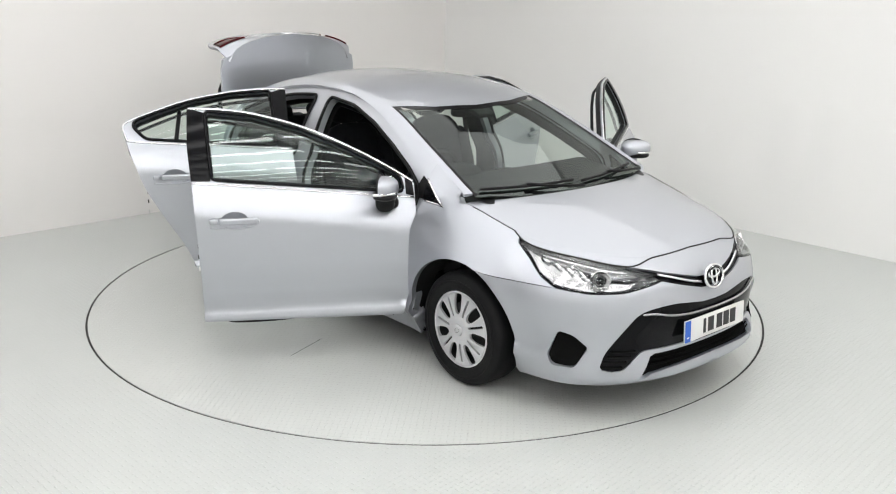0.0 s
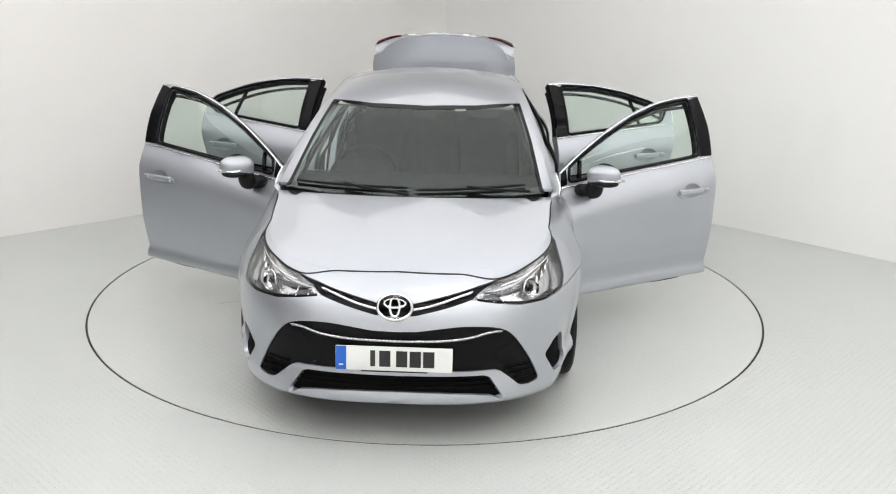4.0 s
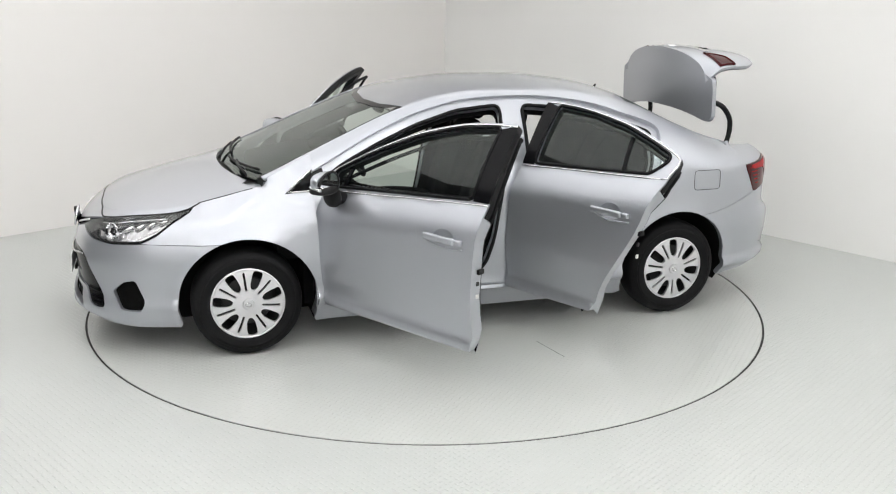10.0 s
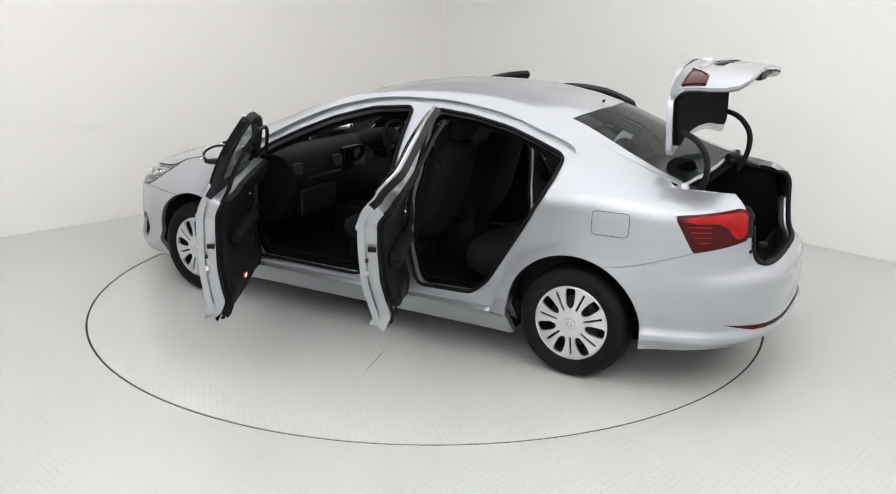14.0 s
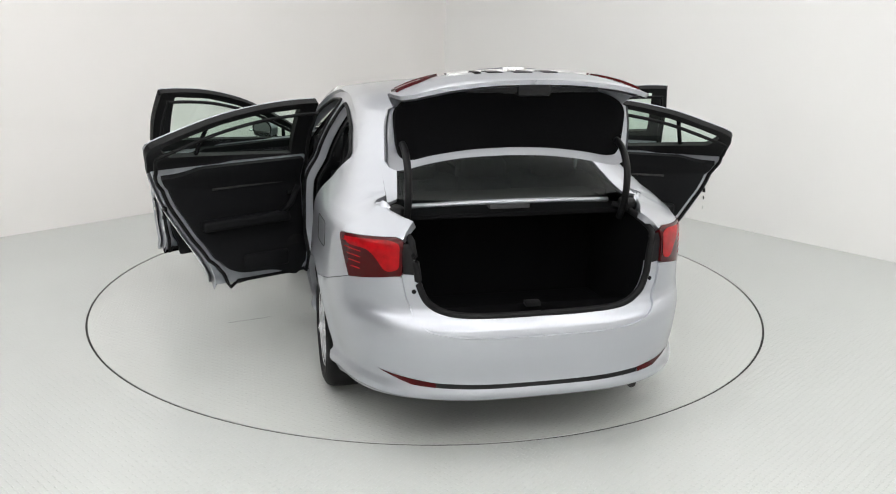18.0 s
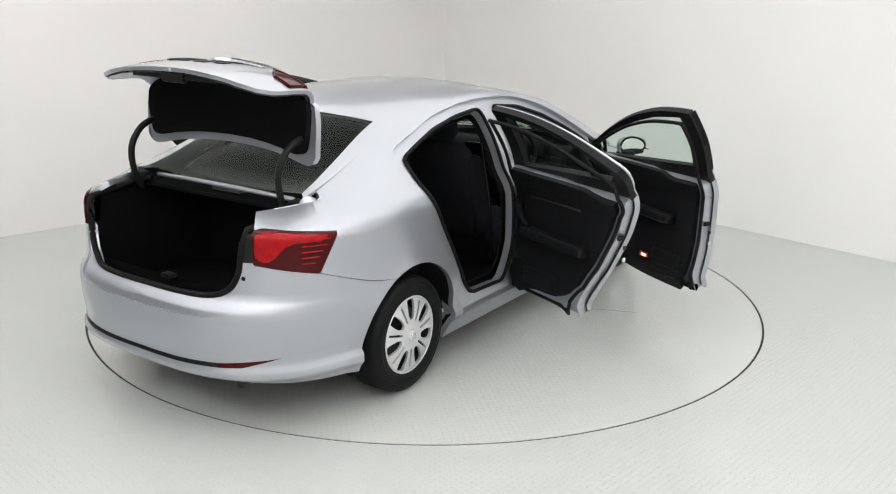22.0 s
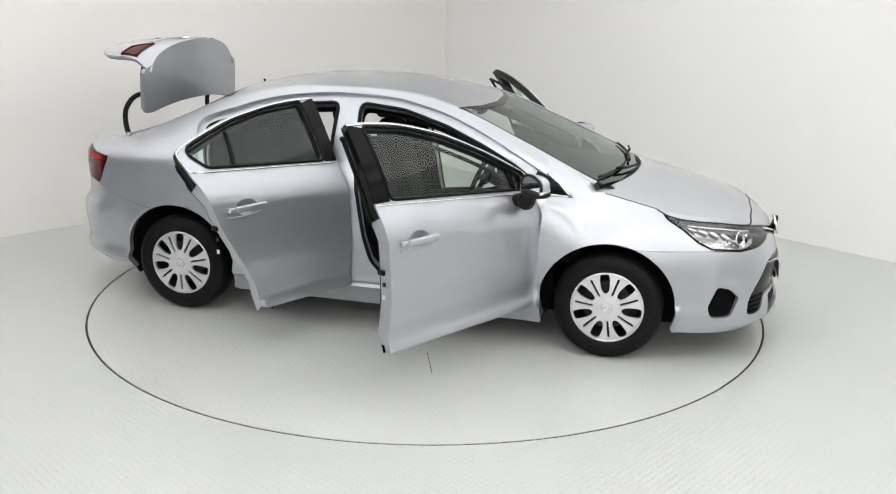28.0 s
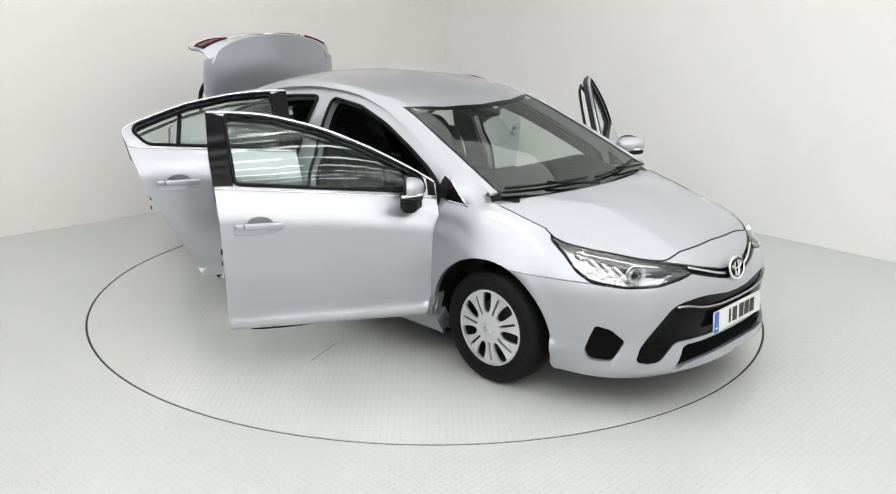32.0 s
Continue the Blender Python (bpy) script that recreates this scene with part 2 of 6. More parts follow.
def box(bm, x0, x1, y0, y1, z0, z1, bevel=0.0, seg=2, m=None):
    r = bmesh.ops.create_cube(bm, size=1)
    for v in r["verts"]:
        v.co = Vector((x0 + (v.co.x + 0.5) * (x1 - x0), y0 + (v.co.y + 0.5) * (y1 - y0), z0 + (v.co.z + 0.5) * (z1 - z0)))
    vs = list(r["verts"])
    if bevel:
        es = list({e for v in vs for e in v.link_edges})
        g = bmesh.ops.bevel(bm, geom=es, offset=bevel, segments=seg, affect="EDGES", profile=0.6)
        vs = list({v for f in g["faces"] for v in f.verts} | {v for v in vs if v.is_valid})
    if m:
        bmesh.ops.transform(bm, matrix=m, verts=vs)
    return vs


def block(name, x0, x1, y0, y1, z0, z1, mat, parent=None, label="", bevel=0.01, seg=2, m=None):
    bm = bmesh.new()
    box(bm, x0, x1, y0, y1, z0, z1, bevel, seg, m)
    return part(name, bm, mat, parent, label)


def soft_block(bm, c, size, power=3.2, m=None, seg=10):
    """A padded block: a superellipsoid."""
    r = bmesh.ops.create_uvsphere(bm, u_segments=24, v_segments=14, radius=1)
    for v in r["verts"]:
        q = v.co.normalized()
        k = (abs(q.x) ** power + abs(q.y) ** power + abs(q.z) ** power) ** (-1 / power)
        v.co = Vector((q.x * k * size[0], q.y * k * size[1], q.z * k * size[2]))
    if m:
        bmesh.ops.transform(bm, matrix=m, verts=r["verts"])
    bmesh.ops.translate(bm, verts=r["verts"], vec=c)


# ---- studio: two walls meeting behind the car, closed round the camera by unseen ones ----
def floor_material(name, tone, rough, relief):
    """Pale painted chequer plate: raised diagonal lozenges under a worn, satin coat."""
    m = bpy.data.materials.new(name)
    m.use_nodes = True
    n, l = m.node_tree.nodes, m.node_tree.links
    b = n["Principled BSDF"]
    co = n.new("ShaderNodeTexCoord")

    def node(kind, **kw):
        q = n.new(kind)
        for k, v in kw.items():
            q.inputs[k].default_value = v
        return q

    def mth(op, a, c=None):
        q = n.new("ShaderNodeMath")
        q.operation = op
        for i, v in enumerate((a, c)):
            if v is None:
                continue
            if isinstance(v, (int, float)):
                q.inputs[i].default_value = v
            else:
                l.new(v, q.inputs[i])
        return q.outputs[0]
    mp = n.new("ShaderNodeMapping")
    mp.inputs["Rotation"].default_value = (0, 0, radians(45))
    mp.inputs["Scale"].default_value = (1 / 0.031,) * 3
    l.new(co.outputs["Object"], mp.inputs["Vector"])
    sp = n.new("ShaderNodeSeparateXYZ")
    l.new(mp.outputs[0], sp.inputs[0])
    cell = mth("FLOORED_MODULO", mth("ADD", mth("FLOOR", sp.outputs[0]), mth("FLOOR", sp.outputs[1])), 2.0)
    fx = mth("ABSOLUTE", mth("SUBTRACT", mth("FRACT", sp.outputs[0]), 0.5))
    fy = mth("ABSOLUTE", mth("SUBTRACT", mth("FRACT", sp.outputs[1]), 0.5))
    la = mth("ADD", mth("MULTIPLY", fx, 2.1), mth("MULTIPLY", fy, 6.5))
    lb = mth("ADD", mth("MULTIPLY", fx, 6.5), mth("MULTIPLY", fy, 2.1))
    mixed = mth("ADD", mth("MULTIPLY", la, cell), mth("MULTIPLY", lb, mth("SUBTRACT", 1.0, cell)))
    h = n.new("ShaderNodeMapRange")
    h.interpolation_type = "SMOOTHSTEP"
    h.inputs["From Min"].default_value = 1.1
    h.inputs["From Max"].default_value = 0.55
    l.new(mixed, h.inputs["Value"])
    bp = n.new("ShaderNodeBump")
    bp.inputs["Strength"].default_value = 1.0
    bp.inputs["Distance"].default_value = relief
    l.new(h.outputs[0], bp.inputs["Height"])
    l.new(bp.outputs[0], b.inputs["Normal"])
    t = node("ShaderNodeTexNoise", Scale=0.9, Detail=4.0, Roughness=0.5)
    l.new(co.outputs["Object"], t.inputs["Vector"])
    r = n.new("ShaderNodeMapRange")
    r.inputs["From Min"].default_value, r.inputs["From Max"].default_value = 0.3, 0.7
    r.inputs["To Min"].default_value, r.inputs["To Max"].default_value = 0.97, 1.02
    l.new(t.outputs["Fac"], r.inputs["Value"])
    # scuffs and tyre marks of their own shape
    s = node("ShaderNodeTexNoise", Scale=7.0, Detail=5.0, Distortion=1.2)
    l.new(co.outputs["Object"], s.inputs["Vector"])
    sr = n.new("ShaderNodeMapRange")
    sr.inputs["From Min"].default_value, sr.inputs["From Max"].default_value = 0.74, 0.9
    sr.inputs["To Min"].default_value, sr.inputs["To Max"].default_value = 1.0, 0.99
    l.new(s.outputs["Fac"], sr.inputs["Value"])
    v = n.new("ShaderNodeVectorMath")
    v.operation = "SCALE"
    v.inputs[0].default_value = tone
    l.new(mth("MULTIPLY", r.outputs[0], sr.outputs[0]), v.inputs["Scale"])
    l.new(v.outputs[0], b.inputs["Base Color"])
    b.inputs["Roughness"].default_value = rough
    b.inputs["Specular IOR Level"].default_value = 0.5
    return m


FLOOR = floor_material("painted_chequer_plate", (0.525, 0.542, 0.526), 0.29, 0.0022)
DISCPLATE = floor_material("worn_chequer_plate", (0.560, 0.575, 0.555), 0.17, 0.0014)
WALL = material("studio_wall", (0.845, 0.825, 0.805), 0.75, noise_scale=0.9, noise_amount=0.025, bump=0.15, bump_scale=60)
WALL2 = material("studio_wall_cool", (0.885, 0.88, 0.865), 0.75, noise_scale=0.9, noise_amount=0.025, bump=0.15, bump_scale=60)
# dark tone for the unseen stand-in walls only
DARK_STAND_IN = material("dark_stand_in", (0.16, 0.16, 0.165), 0.75, noise_scale=0.9, noise_amount=0.05, bump=0.15, bump_scale=60)
CEIL = material("studio_ceiling", (0.50, 0.50, 0.50), 0.8, noise_scale=2, noise_amount=0.04)
SEAM = material("dark_seam", (0.02, 0.02, 0.018), 0.7, noise_scale=20, noise_amount=0.3)
# glow of the added fill panels, which are no lamps of the studio
FILL_GLOW = material("fill_glow", (0.98, 0.985, 0.985), 0.5, emit=FILL_POWER)
FILL_GLOW.node_tree.nodes["Principled BSDF"].inputs["Emission Color"].default_value = (0.995, 0.985, 0.978, 1)

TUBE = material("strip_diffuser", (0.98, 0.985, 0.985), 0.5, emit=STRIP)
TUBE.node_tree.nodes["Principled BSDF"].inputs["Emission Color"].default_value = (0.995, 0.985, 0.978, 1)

CORNER = Vector((0.16, 4.62, 0))
ALONG_L = Vector((-0.733, -0.680, 0)).normalized()
ALONG_R = Vector((0.680, -0.733, 0)).normalized()
SPAN, HIGH, DISC = 9.6, 3.7, 2.226


def plan(a, b, z=0.0):
    return CORNER + ALONG_L * a + ALONG_R * b + Vector((0, 0, z))


def wall(name, a0, b0, a1, b1, mat, label):
    """A straight plain wall."""
    p, q = plan(a0, b0), plan(a1, b1)
    d = (q - p).normalized()
    nrm = Vector((-d.y, d.x, 0))
    mid = plan(SPAN / 2, SPAN / 2)
    if (mid - p).dot(nrm) < 0:
        nrm = -nrm
    prof = [(0, -0.05), (0, HIGH), (-0.15, HIGH), (-0.15, -0.1)]
    verts, faces = [], []
    for e in (p - d * 0.15, q + d * 0.15):
        verts += [e + nrm * o + Vector((0, 0, z)) for o, z in prof]
    k = len(prof)
    faces = [[i, i + 1, k + i + 1, k + i] for i in range(k - 1)]
    ob = link_mesh(name, verts, faces, mat, None, label)
    ob.data.set_sharp_from_angle(angle=radians(30))
    return tagged(ob, label, "wall", kind="structure")


wall("wall_west", 0, 0, 6.4, 0, WALL, "plain off-white painted studio wall")
wall("wall_east", 0, 0, 0, SPAN, WALL2, "plain cool white painted studio wall")
# unseen stand-in for the studio's dark side, added to darken door reflections
wall("dark_stand_in_south", SPAN, 0, SPAN, 4.3, DARK_STAND_IN, "unseen dark grey stand-in wall beside the camera")
# unseen pale walls, added so that the flanks mirror something bright
wall("wall_south_c", SPAN + 0.02, 4.45, SPAN + 0.02, SPAN, WALL2, "plain off-white studio wall behind the camera")
wall("wall_south_b", 0, SPAN, SPAN, SPAN, WALL2, "plain off-white studio wall beside the camera")
# second unseen stand-in, carries the dark side on out of view
wall("dark_stand_in_west", 6.55, -0.02, SPAN, -0.02, DARK_STAND_IN, "unseen dark grey stand-in wall past the west wall")


def build_floor():
    n = 160
    circ = [(DISC + 0.007) * Vector((math.cos(2 * math.pi * k / n), math.sin(2 * math.pi * k / n), 0)) for k in range(n)]
    outer = []
    for c in circ:
        d = c.normalized()
        outer.append(d * 12)
    verts = circ + outer + [c + Vector((0, 0, -0.02)) for c in circ]
    faces = [[k, n + k, n + (k + 1) % n, (k + 1) % n] for k in range(n)]
    faces += [[k, (k + 1) % n, 2 * n + (k + 1) % n, 2 * n + k] for k in range(n)]
    ob = link_mesh("floor", verts, faces, FLOOR, smooth=False)
    tagged(ob, "pale grey-green painted chequer plate floor", "floor", kind="structure")
    pit = link_mesh("turntable_pit", [(2.6 * x, 2.6 * y, -0.005) for x, y in ((-1, -1), (1, -1), (1, 1), (-1, 1))], [[0, 1, 2, 3]], SEAM, smooth=False)
    tagged(pit, "dark gap under the turntable edge", "floor", kind="structure")


build_floor()


def build_turntable():
    n = 160
    prof = [(DISC - 0.006, -0.004), (DISC - 0.006, -0.001), (DISC - 0.007, 0.0)]
    verts = [(r * math.cos(2 * math.pi * k / n), r * math.sin(2 * math.pi * k / n), z) for r, z in prof for k in range(n)]
    faces = [[i * n + k, i * n + (k + 1) % n, (i + 1) * n + (k + 1) % n, (i + 1) * n + k] for i in range(2) for k in range(n)]
    faces.append([2 * n + k for k in range(n)])
    ob = link_mesh("turntable", verts, faces, DISCPLATE, smooth=False)
    tagged(ob, "round floor-level turntable of pale painted chequer plate", "turntable")
    # plate joints and scuffs
    def mark(name, x0, y0, x1, y1, w, label):
        d = Vector((x1 - x0, y1 - y0, 0)).normalized()
        s = Vector((-d.y, d.x, 0)) * w
        a, b = Vector((x0, y0, 0.0012)), Vector((x1, y1, 0.0012))
        link_mesh(name, [a - s, b - s, b + s, a + s], [[0, 1, 2, 3]], SEAM, ob, label, smooth=False)
    mark("plate_joint", -0.355, 1.10, -0.417, 1.36, 0.002, "fine dark plate joint")
    mark("plate_joint", 0.32, -1.09, 0.43, -1.366, 0.002, "fine dark plate joint")
    return ob


turntable = build_turntable()


def build_ceiling():
    v = [plan(-0.2, -0.2, HIGH), plan(SPAN + 0.2, -0.2, HIGH), plan(SPAN + 0.2, SPAN + 0.2, HIGH), plan(-0.2, SPAN + 0.2, HIGH)]
    v += [p + Vector((0, 0, 0.2)) for p in v]
    ob = link_mesh("ceiling", v, [[3, 2, 1, 0], [4, 5, 6, 7], [0, 1, 5, 4], [1, 2, 6, 5], [2, 3, 7, 6], [3, 0, 4, 7]], CEIL, smooth=False)
    tagged(ob, "plain pale studio ceiling", "ceiling", kind="structure")
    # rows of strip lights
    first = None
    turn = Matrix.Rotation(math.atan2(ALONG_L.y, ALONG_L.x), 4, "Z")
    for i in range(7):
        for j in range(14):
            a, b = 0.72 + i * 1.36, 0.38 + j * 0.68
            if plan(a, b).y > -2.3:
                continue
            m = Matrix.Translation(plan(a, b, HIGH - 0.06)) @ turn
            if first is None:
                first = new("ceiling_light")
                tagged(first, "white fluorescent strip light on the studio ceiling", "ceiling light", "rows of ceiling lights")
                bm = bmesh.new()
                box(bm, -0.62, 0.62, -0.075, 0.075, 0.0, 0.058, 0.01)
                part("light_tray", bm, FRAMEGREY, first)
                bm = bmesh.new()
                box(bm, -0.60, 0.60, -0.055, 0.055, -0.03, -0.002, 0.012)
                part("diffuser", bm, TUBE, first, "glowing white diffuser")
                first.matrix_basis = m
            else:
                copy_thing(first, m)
    # unseen fill panels, added over the turntable to brighten walls and bonnet
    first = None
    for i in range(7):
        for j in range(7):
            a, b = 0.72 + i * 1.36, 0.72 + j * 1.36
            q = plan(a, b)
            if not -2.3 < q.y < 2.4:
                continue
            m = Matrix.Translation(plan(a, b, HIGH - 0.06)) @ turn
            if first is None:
                first = new("fill_panel")
                tagged(first, "added square fill light panel over the car, out of view", "ceiling light", "square ceiling panels")
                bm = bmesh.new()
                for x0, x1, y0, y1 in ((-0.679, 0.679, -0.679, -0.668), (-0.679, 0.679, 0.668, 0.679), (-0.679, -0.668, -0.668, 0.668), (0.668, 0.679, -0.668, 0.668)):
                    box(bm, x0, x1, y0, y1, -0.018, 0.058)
                part("fill_frame", bm, FRAMEGREY, first)
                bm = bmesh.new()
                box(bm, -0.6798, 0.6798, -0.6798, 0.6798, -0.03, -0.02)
                part("diffuser", bm, FILL_GLOW, first, "glowing white diffuser")
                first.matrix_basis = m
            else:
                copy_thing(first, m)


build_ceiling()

# ---- the car: x ahead, y to its left, z up, origin between the axles on the ground ----
car = new("car")
tagged(car, "silver saloon car with doors and boot open on a turntable", "car")

HALF = 0.895


def corner_table(a, n):
    ph = math.pi / 2 * (np.linspace(0, 1, 1500) ** 1.6)
    x, y = a * np.sin(ph) ** (2 / n), HALF * np.clip(np.cos(ph), 0, 1) ** (2 / n)
    arc = np.concatenate([[0], np.cumsum(np.hypot(np.diff(x), np.diff(y)))])
    return arc, x, y


FRONT_X, FRONT_A, FRONT_N = 1.15, 1.15, 2.8
REAR_X, REAR_A, REAR_N = -1.25, 1.09, 3.1
FRONT_T, REAR_T = corner_table(FRONT_A, FRONT_N), corner_table(REAR_A, REAR_N)
S_NOSE, S_TAIL = FRONT_X + FRONT_T[0][-1], REAR_X - REAR_T[0][-1]


def plan_at(s):
    """The widest outline of the body, by its length s from the middle, with its outward normal."""
    s = np.asarray(s, float)
    x, y = s.copy(), np.full_like(s, HALF)
    nx, ny = np.zeros_like(s), np.ones_like(s)
    for tab, xc, a, n, sign in ((FRONT_T, FRONT_X, FRONT_A, FRONT_N, 1), (REAR_T, REAR_X, REAR_A, REAR_N, -1)):
        m = (s - xc) * sign > 0
        q = np.abs(s[m] - xc)
        px, py = np.interp(q, tab[0], tab[1]), np.interp(q, tab[0], tab[2])
        over = np.maximum(q - tab[0][-1], 0)
        gx, gy = (px / a) ** (n - 1) / a, (py / HALF) ** (n - 1) / HALF
        g = np.hypot(gx, gy)
        x[m], y[m] = xc + sign * px, py - over
        nx[m], ny[m] = sign * gx / g, gy / g
    return x, y, nx, ny


def s_of(x):
    """The length s at which the outline passes x."""
    if x > FRONT_X:
        return FRONT_X + float(np.interp(x - FRONT_X, FRONT_T[1], FRONT_T[0]))
    if x < REAR_X:
        return REAR_X - float(np.interp(REAR_X - x, REAR_T[1], REAR_T[0]))
    return x


def s_at(y, end):
    """The length s at which the outline has the half width y, at the front (1) or the rear (-1)."""
    tab, xc = (FRONT_T, FRONT_X) if end > 0 else (REAR_T, REAR_X)
    return xc + end * float(np.interp(-y, -tab[2], tab[0]))


def at_y(y, end, z):
    """The (s, z) on the body's end at which it is y from the middle line at the height z."""
    far = S_NOSE if end > 0 else S_TAIL
    ss = np.linspace(end * 1.4, far, 700)
    yy = flank(np.stack([ss, np.full_like(ss, z)], 1))[:, 1]
    return (float(np.interp(-y, -yy, ss)), z)


low_side = pchip([0.12, 0.2, 0.265, 0.30, 0.335, 0.352, 0.45, 0.6, 0.75, 0.9, 1.1], [0.11, 0.075, 0.040, 0.014, 0.018, 0.034, 0.016, 0.0, 0.002, 0.010, 0.02])
low_front = pchip([0.15, 0.2, 0.235, 0.29, 0.36, 0.5, 0.58, 0.66, 0.72, 0.78], [0.12, 0.03, -0.015, -0.005, 0.02, 0.005, 0.02, 0.05, 0.09, 0.15])
low_rear = pchip([0.2, 0.265, 0.30, 0.335, 0.352, 0.38, 0.5, 0.58, 0.615, 0.64, 0.665, 0.70, 0.95, 1.05], [0.16, 0.075, 0.008, -0.006, 0.004, 0.010, 0.0, 0.002, 0.010, 0.030, 0.060, 0.078, 0.085, 0.09])
top_in = pchip([S_TAIL, -2.4, -2.2, -1.95, -1.7, -1.5, -1.2, 0.0, 0.95, 1.1, 1.24, 1.4, 1.7, 2.0, 2.3, S_NOSE],
               [0.075, 0.12, 0.19, 0.22, 0.165, 0.125, 0.10, 0.085, 0.085, 0.11, 0.15, 0.165, 0.165, 0.175, 0.185, 0.19])
top_deep = pchip([S_TAIL, -2.0, -1.5, -1.2, 0.0, 0.95, 1.3, 1.7, 2.2, S_NOSE], [0.10, 0.12, 0.14, 0.16, 0.16, 0.17, 0.30, 0.30, 0.18, 0.14])
bonnet_mid = pchip([1.1, 1.24, 1.42, 1.73, 2.0, 2.12, 2.22, 2.3], [1.012, 1.004, 0.975, 0.912, 0.832, 0.775, 0.71, 0.64])
bonnet_fall = pchip([1.2, 1.45, 1.7, 2.2], [0.11, 0.16, 0.20, 0.16])
belt_line = pchip([S_TAIL, -2.3, -1.9, -1.5, -1.2, -0.6, 0.0, 0.6, 0.95, 1.1, 1.3], [1.035, 1.045, 1.057, 1.072, 1.080, 1.050, 1.008, 0.952, 0.912, 0.908, 0.915])


def bonnet(uv):
    x, y = uv[:, 0], uv[:, 1]
    return np.stack([x, y, bonnet_mid(x) - bonnet_fall(x) * np.abs(y) ** 2.4], 1)


def top_z(s):
    """The height of the upper edge of the flanks: belt line, bonnet edge, boot edge."""
    s = np.asarray(s, float)
    x, y, nx, ny = plan_at(s)
    d = top_in(s)
    hood = bonnet(np.stack([x - nx * d, y - ny * d], -1).reshape(-1, 2))[:, 2].reshape(s.shape)
    w = np.clip((s - 1.0) / 0.27, 0, 1)
    w = w * w * (3 - 2 * w)
    return belt_line(s) * (1 - w) + hood * w


rail_z = pchip([1.42, 1.24, 1.0, 0.8, 0.36, 0.1, -0.2, -0.6, -0.9, -1.2, -1.5, -1.75, -1.95, -2.2],
               [0.93, 0.985, 1.092, 1.182, 1.352, 1.405, 1.430, 1.424, 1.380, 1.294, 1.180, 1.100, 1.055, 1.05])
rail_y = pchip([1.42, 1.24, 0.8, 0.36, 0.0, -0.6, -1.2, -1.75, -1.95], [0.77, 0.745, 0.685, 0.62, 0.588, 0.575, 0.575, 0.60, 0.62])
ridge_z = pchip([1.42, 1.24, 0.9, 0.5, 0.36, 0.1, -0.2, -0.5, -0.9, -1.2, -1.34, -1.55, -1.8, -2.0],
                [0.965, 1.030, 1.165, 1.335, 1.385, 1.448, 1.480, 1.482, 1.446, 1.372, 1.312, 1.205, 1.07, 1.04])


def flank(uv):
    """The body side and ends (s, z), and above the belt line the leaning window side."""
    s, z = uv[:, 0], uv[:, 1]
    x, y, nx, ny = plan_at(s)
    zt = top_z(s)
    zz = np.minimum(z, zt)
    end = np.where(s > 0, low_front(zz), low_rear(zz))
    endt = np.where(s > 0, low_front(zt), low_rear(zt))
    w = nx * nx
    full = 1 - 0.8 * np.clip((s - 1.7) / 0.3, 0, 1)
    base, baset = low_side(zz) * full * (1 - w) + end * w - 0.012 * np.clip((s - 1.75) / 0.3, 0, 1) * np.clip((0.5 - zz) / 0.15, 0, 1) * np.clip(1.2 - w, 0, 1), low_side(zt) * (1 - w) + endt * w
    q = np.clip((zz - zt + top_deep(s)) / top_deep(s), 0, 1) ** (2.3 - 0.7 * np.clip((1.3 - np.abs(s)) / 0.4, 0, 1))
    d = base + (top_in(s) - baset) * q
    px, py = x - nx * d, y - ny * d
    # flared wheel arches
    for cx, cz, cr in ((1.345, 0.300, 0.390), (-1.352, 0.315, 0.380)):
        r = np.hypot(s - cx, zz - cz)
        f = 0.014 * np.exp(-((r - cr) / 0.05) ** 2)
        py = py + f * ny
    # above the belt line
    up = (z > zt) & (s < 1.235) & (s > -1.96)
    xr = np.clip(s, -2.0, 1.42)
    zr, yr = rail_z(xr), rail_y(xr)
    k = np.clip((z - zt) / np.maximum(zr - zt, 0.03), -0.2, 1.3)
    yg = py + (yr - py) * k + 0.11 * k * (1 - k)
    py = np.where(up, yg, py)
    return np.stack([px, py, np.where(up, z, zz)], 1)


def roof(uv):
    """The upper skin: u along x, v across from rail (-1) to rail (1)."""
    x, v = uv[:, 0], uv[:, 1]
    zr, zc, yr = rail_z(x), ridge_z(x), rail_y(x)
    return np.stack([x, v * yr, zr + (zc - zr) * (1 - np.abs(v) ** 2.2)], 1)


def shoulder(pos, nrm):
    """Turns the normals near the roof rails so that roof and sides flow into one another."""
    x = np.clip(pos[:, 0], -1.85, 1.2)
    ry, rz = rail_y(x), rail_z(x)
    d = np.hypot(np.abs(pos[:, 1]) - ry, pos[:, 2] - rz)
    w = np.clip(1 - d / 0.09, 0, 1) * np.clip((pos[:, 0] + 1.80) / 0.25, 0, 1)
    w = (w * w * (3 - 2 * w))[:, None]
    n1 = normal_of(roof, np.stack([x, np.full_like(x, 0.95)], 1))
    n2 = -normal_of(flank, np.stack([x, rz - 0.03], 1))
    t = n1 + n2
    t = t / np.linalg.norm(t, axis=1, keepdims=True)
    n = nrm * (1 - w) + t * w
    return n / np.maximum(np.linalg.norm(n, axis=1, keepdims=True), 1e-9)


ARCH_R = 0.380


def arch(cx, a0, a1, cz=0.300, r=0.390, n=22):
    return [(cx + r * math.cos(radians(a0 + (a1 - a0) * i / n)), cz + r * math.sin(radians(a0 + (a1 - a0) * i / n))) for i in range(n + 1)]


def top_pts(s0, s1, n=24):
    return [(float(s), float(top_z(np.array([s]))[0])) for s in np.linspace(s0, s1, n)]


